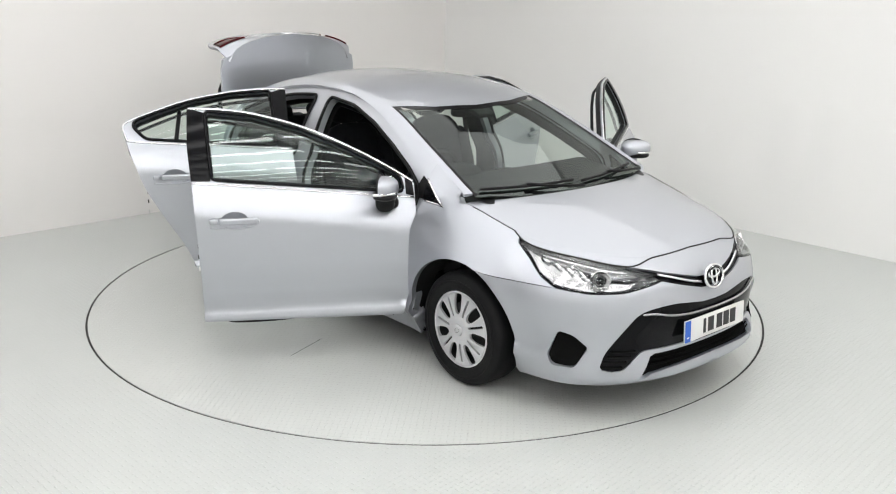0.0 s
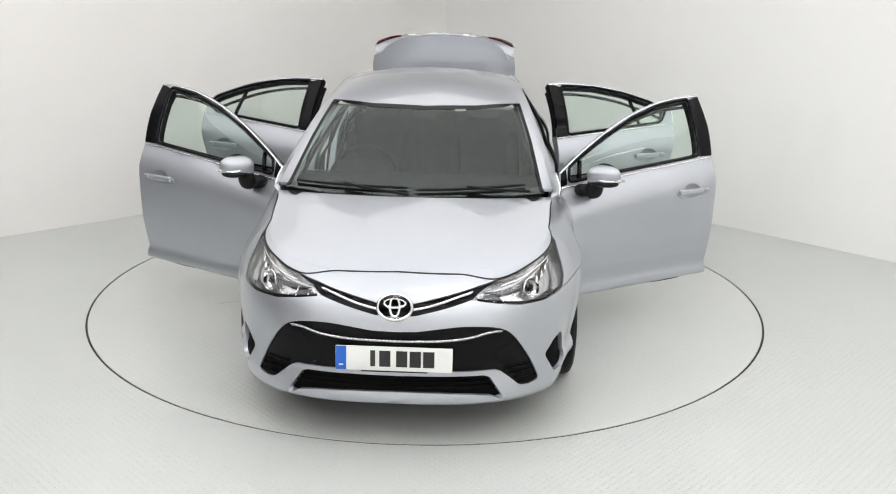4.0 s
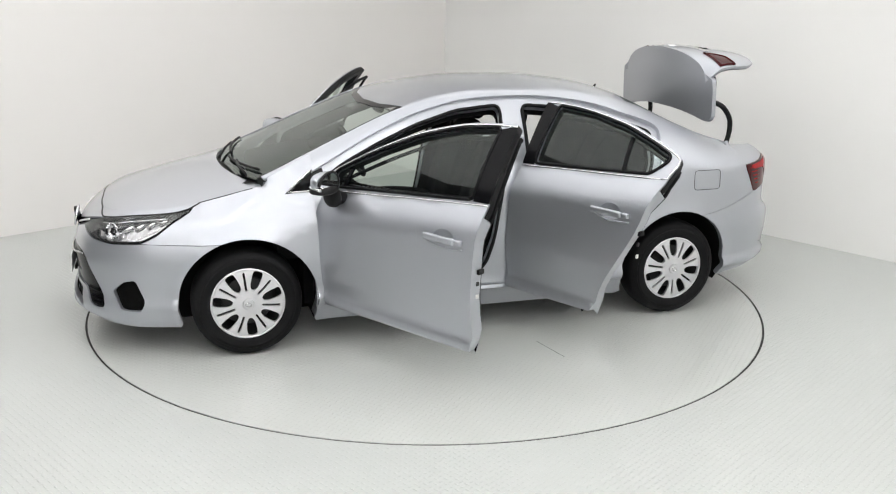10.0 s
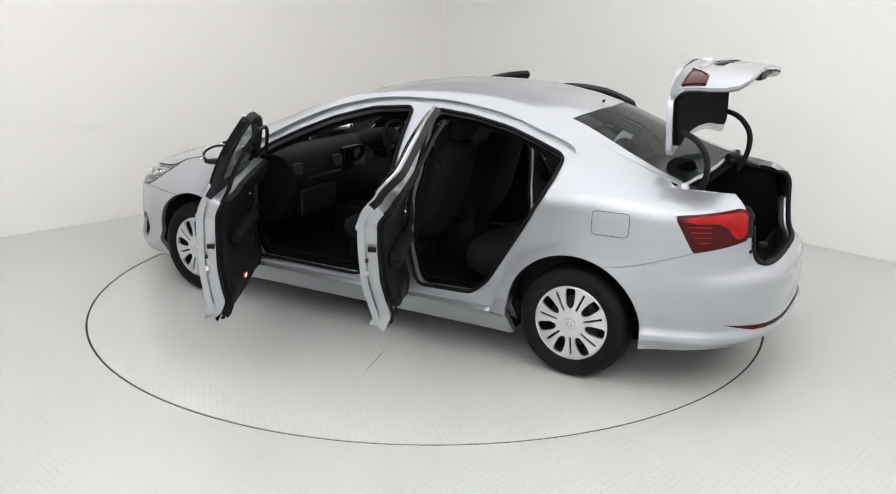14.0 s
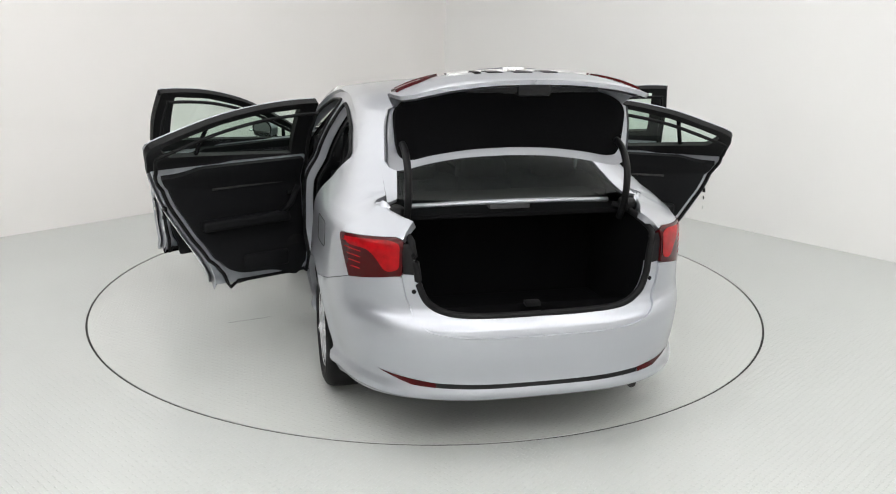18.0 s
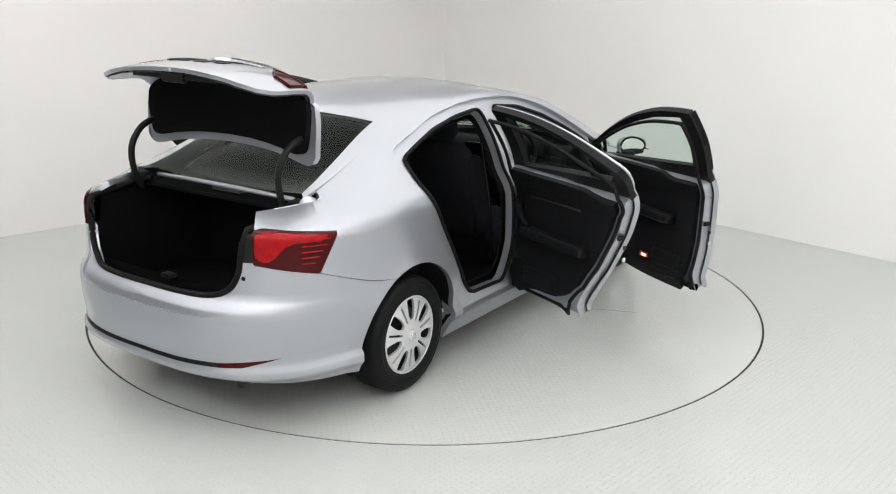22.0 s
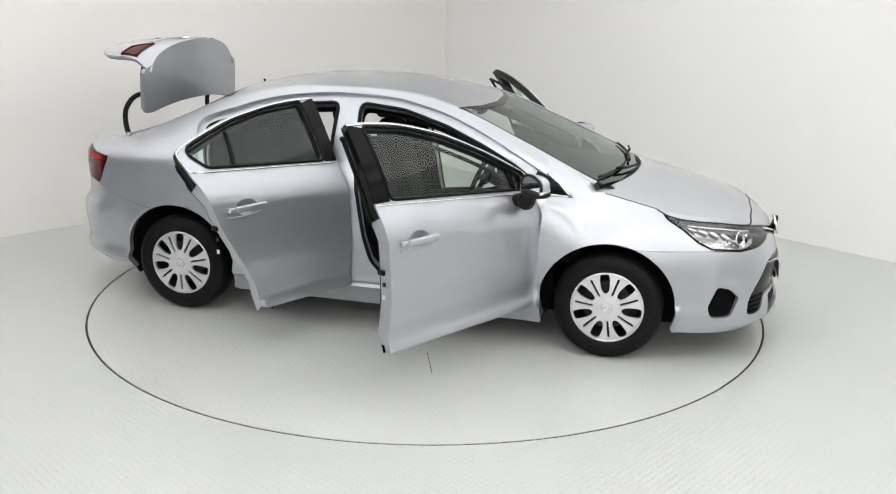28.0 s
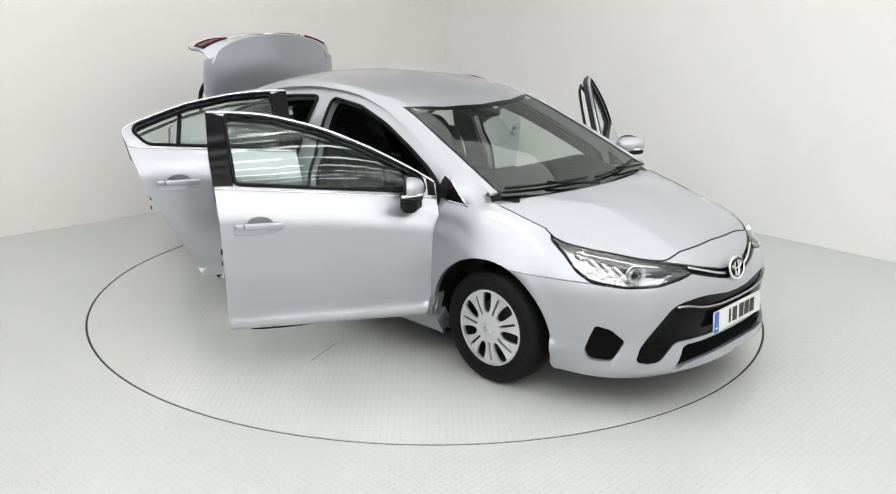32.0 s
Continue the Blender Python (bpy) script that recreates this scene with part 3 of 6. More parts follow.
def surf_line(pts, side, lift=0.0, step=0.04, closed=False):
    uv = np.array(dense(pts, step, closed))
    P = flank(uv) - normal_of(flank, uv) * lift
    return [(p[0], side * p[1], p[2]) for p in P]


# outlines in (s, z), shared by both sides
HL_LOW, HL_IN = at_y(0.675, 1, 0.648), at_y(0.335, 1, 0.688)
def raised(pts):
    """The door tops stand a little prouder amidships."""
    out = []
    for x, z in pts:
        w = np.clip((z - 1.12) / 0.2, 0, 1) * np.clip((0.75 - x) / 0.7, 0, 1) * np.clip((x + 1.25) / 0.5, 0, 1)
        out.append((x, z + 0.018 * float(w)))
    return out


DOOR_F_TOP = [(0.945, 1.015), (0.80, 1.100), (0.60, 1.200), (0.36, 1.292), (0.10, 1.352), (-0.10, 1.374), (-0.235, 1.378)]
DOOR_F_TOP = raised(DOOR_F_TOP)
DOOR_R_TOP = [(-0.247, 1.378), (-0.40, 1.378), (-0.60, 1.362), (-0.85, 1.322), (-1.05, 1.270), (-1.19, 1.224), (-1.234, 1.200)]
DOOR_R_TOP = raised(DOOR_R_TOP)
FRONT_DOOR = [(0.878, 0.274), (0.905, 0.38), (0.938, 0.65), (0.950, 0.85), (0.950, 0.925)] + smooth_line(DOOR_F_TOP, 4) + [(-0.236, 1.20), (-0.218, 1.02), (-0.203, 0.85), (-0.190, 0.55), (-0.186, 0.290)]
REAR_DOOR = [(-0.200, 0.290), (-0.204, 0.55), (-0.217, 0.85), (-0.232, 1.02), (-0.249, 1.20)] + smooth_line(DOOR_R_TOP, 4) + smooth_line([(-1.240, 1.165), (-1.210, 1.07), (-1.177, 0.98), (-1.12, 0.82), (-1.02, 0.64), (-0.92, 0.47), (-0.870, 0.35)], 4) + [(-0.848, 0.306)]
GLASS_F = [(0.885, 0.962), (0.865, 1.042), (0.76, 1.096), (0.57, 1.187), (0.34, 1.273), (0.10, 1.329), (-0.145, 1.355), (-0.115, 1.046)]
GLASS_F = raised(GLASS_F)
GLASS_R = [(-0.330, 1.060), (-0.345, 1.357), (-0.60, 1.342), (-0.84, 1.303), (-1.02, 1.256), (-1.165, 1.208), (-1.178, 1.182), (-1.105, 1.116)]
GLASS_R = raised(GLASS_R)


def fender(side):
    hl = HL_LOW[0]
    pts = [(0.965, 0.155), (0.965, 0.26)] + [(0.892, 0.268), (0.918, 0.38), (0.950, 0.65), (0.962, 0.85), (0.962, 0.918), (1.118, 0.908)]
    pts += [(1.045, 0.981), (0.96, 1.040)]
    pts += [(0.96, float(rail_z(0.96)) + 0.001), (1.1, float(rail_z(1.1)) + 0.001), (1.2, float(rail_z(1.2)) + 0.001)]
    pts += top_pts(1.24, 1.625, 16)
    pts += [(s_of(1.65), 0.820), (s_of(1.75), 0.762), (s_of(1.83), 0.700), (s_of(1.905), 0.6635)]
    pts += [(s_of(1.83), 0.6635), (1.735, 0.6625), (1.60, 0.6615)]
    pts += arch(1.345, 70, 180 + 18)
    return panel("front_wing", flank, pts, (), (0.045, 0.035), PAINT, car, "silver front wing", out=-1, side=side, flange=0.03, meshed=True, ease=lambda uv: np.clip((1.58 - uv[:, 0]) / 0.15, 0, 1) * np.clip((uv[:, 1] - 0.68) / 0.06, 0, 1))


def front_bumper():
    e = S_NOSE
    hl, hi = HL_LOW, HL_IN
    pts = [(e, 0.222)] + [(s_at(y, 1), z) for y, z in ((0.2, 0.219), (0.45, 0.200), (0.6, 0.190), (0.75, 0.187))] + [(1.93, 0.183), (1.80, 0.176), (1.738, 0.172)]
    pts += arch(1.345, -15, 69, n=14)
    pts += [(1.60, 0.6585), (1.735, 0.6595), (s_of(1.83), 0.6605), (s_of(1.905), 0.6605), hl, at_y(0.55, 1, 0.653), at_y(0.43, 1, 0.672), hi]
    pts += [at_y(0.21, 1, 0.654), at_y(0.09, 1, 0.626), (e, 0.620)]
    grille = [(e, 0.365), (e, 0.556)] + [at_y(y, 1, z) for y, z in smooth_line([(0.1, 0.560), (0.2, 0.573), (0.30, 0.582), (0.40, 0.577), (0.47, 0.563), (0.52, 0.533), (0.57, 0.465), (0.62, 0.372), (0.652, 0.300)], 3)]
    grille += [at_y(y, 1, z) for y, z in ((0.645, 0.282), (0.61, 0.274), (0.575, 0.279), (0.555, 0.290), (0.51, 0.33), (0.475, 0.357), (0.45, 0.366), (0.2, 0.368))]
    lower = [(e, 0.347)] + [at_y(y, 1, z) for y, z in ((0.2, 0.348), (0.40, 0.346), (0.428, 0.336), (0.47, 0.275), (0.498, 0.226), (0.482, 0.222), (0.44, 0.254), (0.35, 0.268), (0.2, 0.277))] + [(e, 0.280)]
    fog = rounded([(s_of(2.015), 0.284), (s_of(1.92), 0.279), (s_of(1.895), 0.332), (s_of(1.94), 0.460), (s_of(2.005), 0.445), (s_of(2.065), 0.386)], 0.02)
    # the openings run across the middle line, so the outline passes round them there
    skin = [(e, 0.222)] + pts[1:] + [(e, 0.557)] + grille[2:] + [(e, 0.365), (e, 0.347)] + lower[1:-1] + [(e, 0.280)]
    panel("front_bumper", flank, skin, [fog], (0.04, 0.03), PAINT, car, "silver front bumper", out=-1, both=True, flange=0.03)
    return grille, lower, fog


fender(1), fender(-1)
GRILLE, LOWER, FOG = front_bumper()


# the lower edge of the bonnet over the lamps, and its front line across the nose
lip_drop = pchip([1.60, 1.66, 1.75, 1.984, 2.266, 2.32, 2.55, S_NOSE], [0.003, 0.018, 0.024, 0.024, 0.036, 0.037, 0.006, 0.0])
LIP_LINE = [(float(s), float(top_z(np.array([s]))[0] - lip_drop(s))) for s in np.concatenate([np.linspace(1.60, 2.32, 12), np.linspace(2.32, S_NOSE, 14)])]


def nose_cap():
    """The painted strip between the bonnet edge and the dark V of the upper grille."""
    e = S_NOSE
    pts = LIP_LINE[12:] + [(e, 0.672), at_y(0.09, 1, 0.677), at_y(0.21, 1, 0.702), at_y(0.36, 1, 0.736)]
    panel("nose_panel", flank, pts, (), (0.03, 0.02), PAINT, car, "silver nose panel under the bonnet edge", out=-1, both=True, flange=0.015)
    band = [(e, 0.620), at_y(0.09, 1, 0.626), at_y(0.21, 1, 0.654), HL_IN, at_y(0.37, 1, 0.722), LIP_LINE[12], at_y(0.36, 1, 0.738), at_y(0.21, 1, 0.702), at_y(0.09, 1, 0.677), (e, 0.672)]
    panel("upper_grille", flank, band, (), (0.03, 0.02), GLOSS, car, "black upper grille strip", out=-1, both=True, flange=0.0, lift=-0.012)
    for sd in (1, -1):
        P = flank(np.array([(s_at(y, 1), z) for y, z in smooth_line([(0.365, 0.716), (0.28, 0.697), (0.16, 0.666), (0.07, 0.649)], 5)]))
        sweep("grille_bar", [(p[0] + 0.0, sd * p[1], p[2]) for p in P], 0.0065, CHROME, car, "chrome grille bar")


nose_cap()


def lip_bend(pos, nrm):
    """Lets the rolled bonnet edge flow into the bonnet."""
    n = nrm * 0.45 + normal_of(bonnet, pos[:, :2]) * 0.55
    return n / np.linalg.norm(n, axis=1, keepdims=True)


def bonnet_panel():
    line = [(s, z) for s, z in top_pts(1.24, S_NOSE, 44)]
    edge = [(p[0], max(p[1] - (0.005 if q[0] < 1.61 else -0.001), 0.0)) for p, q in zip(flank(np.array(line)), line)]
    edge[-1] = (edge[-1][0], 0.0)
    rear = [(1.432 - 0.205 * (y / 0.74) ** 2.2 , y) for y in np.linspace(0, 0.715, 12)]
    half = [tuple(r) for r in rear] + edge
    b = panel("bonnet", bonnet, half, (), (0.05, 0.05), PAINT, car, "silver bonnet", out=1, both=True, flange=0.02)
    for sd in (1, -1):
        lip = top_pts(1.60, S_NOSE, 30) + [(s, z + 0.003) for s, z in LIP_LINE[::-1]]
        panel("bonnet_lip", flank, lip, (), (0.03, 0.02), PAINT, b, "silver bonnet edge over the lamp", out=-1, side=sd, flange=0.012, bend=lip_bend)
        sweep("bonnet_gap", surf_line(top_pts(1.29, 1.605, 14), sd, 0.0), 0.0026, SEAM, b, "dark shut line of the bonnet", n=5)
        P = flank(np.array(LIP_LINE))
        sweep("bonnet_gap", [(p[0], sd * p[1], p[2]) for p in P], 0.0042, SEAM, b, "dark shut line of the bonnet", n=5)
    return b


bonnet_panel()


def quarter(side):
    ap = smooth_line([(-0.868, 0.285), (-0.885, 0.34), (-0.94, 0.47), (-1.04, 0.64), (-1.14, 0.82), (-1.195, 0.98), (-1.228, 1.07), (-1.256, 1.16), (-1.257, 1.200), (-1.205, 1.237), (-1.06, 1.2855)], 4)
    pts = [(-0.965, 0.155)] + [(-0.965, 0.275)] + ap
    pts += [(-1.06, float(rail_z(-1.06)) + 0.001)] + [(x, float(rail_z(x)) + 0.001) for x in np.linspace(-1.15, -1.9, 12)]
    pts += top_pts(-1.95, at_y(0.605, -1, 0.9)[0], 10)
    tin = at_y(0.605, -1, 0.9)[0]
    pts += [(tin, 0.985), (s_of(-2.17), 0.993), (s_of(-1.86), 0.962)]
    pts += [(s_of(-1.865), 0.935), (s_of(-1.95), 0.780), (-1.8, 0.728), (-1.70, 0.696), (-1.62, 0.676)]
    a = [(-1.352 - ARCH_R * math.cos(radians(q)), 0.315 + ARCH_R * math.sin(radians(q))) for q in np.linspace(66, 180 + 22, 24)]
    pts += a
    return panel("rear_quarter", flank, pts, (), (0.045, 0.035), PAINT, car, "silver rear quarter panel with rear pillar", out=-1, side=side, flange=0.03, meshed=True, bend=shoulder)


quarter(1), quarter(-1)


def rear_bumper():
    e = S_TAIL
    pts = [(e, 0.285), at_y(0.4, -1, 0.285), at_y(0.5, -1, 0.268), at_y(0.62, -1, 0.26), (-2.0, 0.245), (-1.8, 0.235), (-1.722, 0.225)]
    pts += [(-1.352 - ARCH_R * math.cos(radians(q)), 0.315 + ARCH_R * math.sin(radians(q))) for q in np.linspace(-12, 65.5, 14)]
    pts += [(-1.62, 0.673), (-1.70, 0.693), (-1.8, 0.725), (s_of(-1.95), 0.777), at_y(0.63, -1, 0.824), at_y(0.602, -1, 0.826), at_y(0.585, -1, 0.735), at_y(0.56, -1, 0.655), at_y(0.50, -1, 0.608), at_y(0.42, -1, 0.592), at_y(0.25, -1, 0.584), (e, 0.582)]
    outline = [(e, 0.285)] + pts[1:] + [(e, 0.368), at_y(0.25, -1, 0.369), at_y(0.47, -1, 0.374), at_y(0.70, -1, 0.398), at_y(0.57, -1, 0.357), at_y(0.47, -1, 0.353), at_y(0.25, -1, 0.350), (e, 0.350)]
    panel("rear_bumper", flank, outline, (), (0.035, 0.016), PAINT, car, "silver rear bumper", out=-1, both=True, flange=0.033)
    st = [(e, 0.368), at_y(0.25, -1, 0.369), at_y(0.47, -1, 0.374), at_y(0.47, -1, 0.353), at_y(0.25, -1, 0.350), (e, 0.350)]
    panel("bumper_strip", flank, st, (), (0.03, 0.02), BLACK, car, "black strip across the rear bumper", out=-1, both=True, flange=0.0, lift=-0.006)
    rf = [at_y(0.47, -1, 0.374), at_y(0.70, -1, 0.398), at_y(0.57, -1, 0.357), at_y(0.47, -1, 0.353)]
    for sd in (1, -1):
        panel("rear_reflector", flank, rf, (), (0.03, 0.02), DARKRED, car, "dark red bumper reflector", out=-1, side=sd, flange=0.0, lift=0.002)


rear_bumper()


def tail_lamp(side):
    tin = at_y(0.598, -1, 0.9)[0]
    o = [(tin, 0.832), (tin, 0.980), (s_of(-2.17), 0.990), (s_of(-1.86), 0.958), (s_of(-1.87), 0.935), (s_of(-1.955), 0.778)]
    lamp = panel("tail_lamp", flank, rounded(o, 0.012), (), (0.03, 0.02), DARKRED, car, "red tail lamp cluster", out=-1, side=side, flange=0.03, lift=0.004)
    c = [(tin + 0.012, 0.862), (tin + 0.012, 0.966), (s_of(-2.15), 0.976), (s_of(-1.90), 0.951), (s_of(-1.94), 0.926), (s_of(-2.06), 0.928), (s_of(-2.10), 0.905), (s_of(-2.14), 0.850), (s_of(-2.165), 0.843)]
    panel("red_lens", flank, rounded(c, 0.022, 5), (), (0.03, 0.02), RED, lamp, "bright red lens", out=-1, side=side, flange=0.0, lift=0.007)
    for i in range(5):
        z = 0.935 - 0.026 * i
        P = flank(np.array([(s_of(-1.90 - 0.018 * i), z), (s_of(-1.96 - 0.01 * i), z), (s_of(-2.03), z)]))
        sweep("lens_rib", [(p[0], side * (p[1] + 0.004), p[2]) for p in P], 0.003, RED, lamp)


tail_lamp(1), tail_lamp(-1)


def roof_skin():
    half = [(0.50, 0.0), (0.47, 0.5), (0.385, 0.93), (0.8, 0.935), (1.235, 0.93), (1.225, 1.0)]
    half += [(x, 1.0) for x in np.linspace(1.2, -1.83, 30)]
    half += [(-1.82, 0.97), (-1.80, 0.93), (-1.79, 0.92), (-1.14, 0.80), (-1.18, 0.45), (-1.205, 0.0)]
    panel("roof", roof, half, (), (0.06, 0.08), PAINT, car, "silver roof and pillars", out=1, both=True, flange=0.015, bend=shoulder)


roof_skin()


def screens():
    ws = [(0.505, 0.0), (0.475, 0.5), (0.39, 0.935), (0.8, 0.94), (1.265, 0.935), (1.36, 0.6), (1.41, 0.0)]
    w = panel("windscreen", roof, ws, (), (0.06, 0.08), SCREEN, car, "clear windscreen glass", out=1, both=True, flange=0.0, lift=-0.004)
    w.visible_shadow = False
    rw = [(-1.200, 0.0), (-1.175, 0.45), (-1.135, 0.805), (-1.79, 0.925), (-1.80, 0.5), (-1.81, 0.0)]
    r = panel("rear_screen", roof, rw, (), (0.05, 0.08), REARGLASS, car, "tinted rear screen glass", out=1, both=True, flange=0.0, lift=-0.004)
    r.visible_shadow = False
    top = [(0.500, 0.0), (0.470, 0.5), (0.385, 0.935), (0.43, 0.90), (0.51, 0.5), (0.545, 0.0)]
    panel("screen_band", roof, top, (), (0.03, 0.06), GLOSS, w, "black band along the top of the windscreen", out=1, both=True, flange=0.0, lift=-0.002)
    side = [(0.40, 0.900), (0.385, 0.937), (0.8, 0.941), (1.262, 0.937), (1.25, 0.905), (0.8, 0.908)]
    for sd in (1, -1):
        panel("screen_edge", roof, side, (), (0.05, 0.02), GLOSS, w, "black edge of the windscreen", out=1, side=sd, flange=0.0, lift=-0.001)


screens()


def sill(side):
    pts = [(0.965, 0.155), (0.965, 0.262), (0.885, 0.262), (0.87, 0.275), (-0.86, 0.282), (-0.875, 0.272), (-0.965, 0.272), (-0.965, 0.155)]
    panel("sill_cover", flank, pts, (), (0.06, 0.03), PAINT, car, "silver sill cover", out=-1, side=side, flange=0.09)


sill(1), sill(-1)


def roof_rail(side):
    """The painted rail between the roof and the door frames."""
    low = smooth_line([(0.960, 1.028), (0.80, 1.112), (0.60, 1.212), (0.36, 1.304), (0.10, 1.364), (-0.10, 1.386), (-0.24, 1.390), (-0.40, 1.390), (-0.60, 1.374), (-0.85, 1.334), (-1.06, 1.278)], 4)
    low = raised(low)
    pts = low + [(x, float(rail_z(x)) + 0.001) for x in np.linspace(-1.06, 0.96, 34)]
    panel("roof_rail", flank, pts, (), (0.05, 0.03), PAINT, car, "silver roof rail", out=-1, side=side, flange=0.06, bend=shoulder)


roof_rail(1), roof_rail(-1)


def side_frame(side):
    """The painted door openings with both pillars, a hand's width behind the door skins."""
    outer = [(0.965, 0.20), (0.965, 0.90), (0.965, 1.03)] + [(x, float(rail_z(x)) - 0.012) for x in np.linspace(0.96, -1.2, 26)]
    outer += [(-1.28, 1.22), (-1.29, 1.14), (-1.25, 1.03), (-1.20, 0.90), (-1.10, 0.70), (-1.0, 0.5), (-0.97, 0.38), (-0.965, 0.20)]
    front = rounded([(0.86, 0.350), (0.895, 0.70), (0.90, 0.985), (0.78, 1.068), (0.58, 1.165), (0.34, 1.258), (0.08, 1.322), (-0.205, 1.350), (-0.165, 0.97), (-0.105, 0.60), (-0.06, 0.43), (0.02, 0.350)], 0.05)
    rear = rounded([(-0.37, 0.352), (-0.335, 0.60), (-0.345, 1.348), (-0.60, 1.328), (-0.86, 1.288), (-1.04, 1.240), (-1.20, 1.190), (-1.19, 1.12), (-1.14, 0.98), (-1.05, 0.80), (-0.93, 0.60), (-0.84, 0.45), (-0.74, 0.362)], 0.05)
    front, rear = raised(front), raised(rear)
    ob = panel("door_opening", flank, outer, [front, rear], (0.05, 0.04), PAINT, car, "silver door openings with centre pillar", out=-1, side=side, lift=-0.024, flange=0.05)
    for loop in (front, rear):
        uv = np.array(dense(loop, 0.03))
        P = flank(uv) - normal_of(flank, uv) * -0.020
        sweep("door_seal", [(p[0], side * p[1], p[2]) for p in P], 0.011, RUBBER, ob, "black rubber door seal", n=6, closed=True)


side_frame(1), side_frame(-1)


# ---- doors ----
def mirror_unit(parent, side):
    """A door mirror: shell, black foot, glass and clear turn lamp."""
    c = Vector((0.755, 0.968, 1.005))
    bm = bmesh.new()
    bmesh.ops.create_uvsphere(bm, u_segments=24, v_segments=16, radius=1)
    for v in bm.verts:
        q = v.co.normalized()
        k = (abs(q.x) ** 2.2 + abs(q.y) ** 2.7 + abs(q.z) ** 2.7) ** (-1 / 2.5)
        x, y, z = q * k
        fl = -0.25 if x < -0.25 else x
        v.co = Vector((c.x + fl * 0.085 * (1 - 0.25 * y), side * (c.y + y * 0.110), c.z + z * 0.064 * (1 - 0.12 * y) + 0.008 * y))
    if side < 0:
        bmesh.ops.reverse_faces(bm, faces=bm.faces)
    swing = Matrix.Translation(Vector((c.x, side * c.y, c.z + 0.012))) @ Matrix.Rotation(side * radians(14), 4, "Z") @ Matrix.Scale(0.9, 4) @ Matrix.Translation(Vector((-c.x, -side * c.y, -c.z)))
    turned = [part("mirror_shell", bm, PAINT, parent, "silver mirror shell")]
    bm = bmesh.new()
    soft_block(bm, (c.x + 0.012, side * c.y, c.z - 0.043), (0.070, 0.100, 0.025), 2.6)
    turned.append(part("mirror_skirt", bm, BLACK, parent, "black lower half of the mirror"))
    bm = bmesh.new()
    soft_block(bm, (0.775, side * 0.905, 0.930), (0.052, 0.040, 0.058), 2.6, Matrix.Rotation(side * radians(-14), 4, "X"))
    soft_block(bm, (0.80, side * 0.845, 0.912), (0.055, 0.055, 0.036), 2.6)
    part("mirror_foot", bm, BLACK, parent, "black mirror foot")
    pts = [(c.x - 0.0225, side * (c.y + 0.097 * math.cos(t)), c.z + 0.064 * math.sin(t) * (1 - 0.15 * math.cos(t))) for t in np.linspace(0, 2 * math.pi, 28, endpoint=False)]
    turned.append(sweep("mirror_rim", pts, 0.009, BLACK, parent, "black mirror rim", n=6, closed=True))
    turned.append(link_mesh("mirror_glass", [(p[0] - 0.004, p[1], p[2]) for p in pts], [list(range(28)) if side < 0 else list(range(28))[::-1]], MIRROR, parent, "mirror glass", smooth=False))
    turned.append(sweep("turn_lamp", [(c.x + 0.075 - 0.12 * abs(t) ** 2.4, side * (c.y + 0.03 + 0.088 * t), c.z - 0.022) for t in np.linspace(-0.3, 1, 10)], 0.009, CHROME, parent, "clear turn lamp strip", n=6))
    for ob in turned:
        ob.matrix_basis = swing


def cup_outline(x0, z):
    return [(x0 - 0.125 + 0.0685 * math.cos(t), z + 0.004 + 0.0435 * math.sin(t)) for t in np.linspace(0, 2 * math.pi, 28, endpoint=False)]


def handle(parent, side, x0, z):
    """A pull handle over a dished recess, with its cap."""
    y = float(flank(np.array([(x0 - 0.07, z)]))[0][1])

    def dish(uv):
        r2 = ((uv[:, 0] - x0 + 0.125) / 0.068) ** 2 + ((uv[:, 1] - z - 0.004) / 0.043) ** 2
        return flank(uv) + normal_of(flank, uv) * (0.024 * np.clip(1 - r2, 0, 1) ** 0.7)[:, None]
    panel("handle_cup", dish, cup_outline(x0, z), (), (0.012, 0.01), PAINT, parent, "silver dished handle cup", out=-1, side=side, flange=0.0)
    bm = bmesh.new()
    box(bm, x0 - 0.206, x0 - 0.006, side * (y + 0.016) - 0.011, side * (y + 0.016) + 0.011, z - 0.016, z + 0.018, 0.011, 3)
    box(bm, x0 - 0.252, x0 - 0.209, side * (y + 0.012) - 0.012, side * (y + 0.012) + 0.012, z - 0.013, z + 0.015, 0.009, 3)
    part("door_handle", bm, PAINT, parent, "silver pull handle")
    bm = bmesh.new()
    box(bm, x0 - 0.035, x0 - 0.016, side * (y + 0.006) - 0.012, side * (y + 0.006) + 0.012, z - 0.01, z + 0.012, 0.004, 2)
    part("handle_base", bm, PAINT, parent)
    rim = [(x0 - 0.002, z + 0.004), (x0 - 0.01, z - 0.016), (x0 - 0.05, z - 0.034), (x0 - 0.12, z - 0.042), (x0 - 0.2, z - 0.040), (x0 - 0.25, z - 0.034)]
    sweep("handle_rim", surf_line(smooth_line(rim, 3), side, 0.0), 0.0055, PAINT, parent, "silver raised edge below the handle", n=6, flat=0.8)


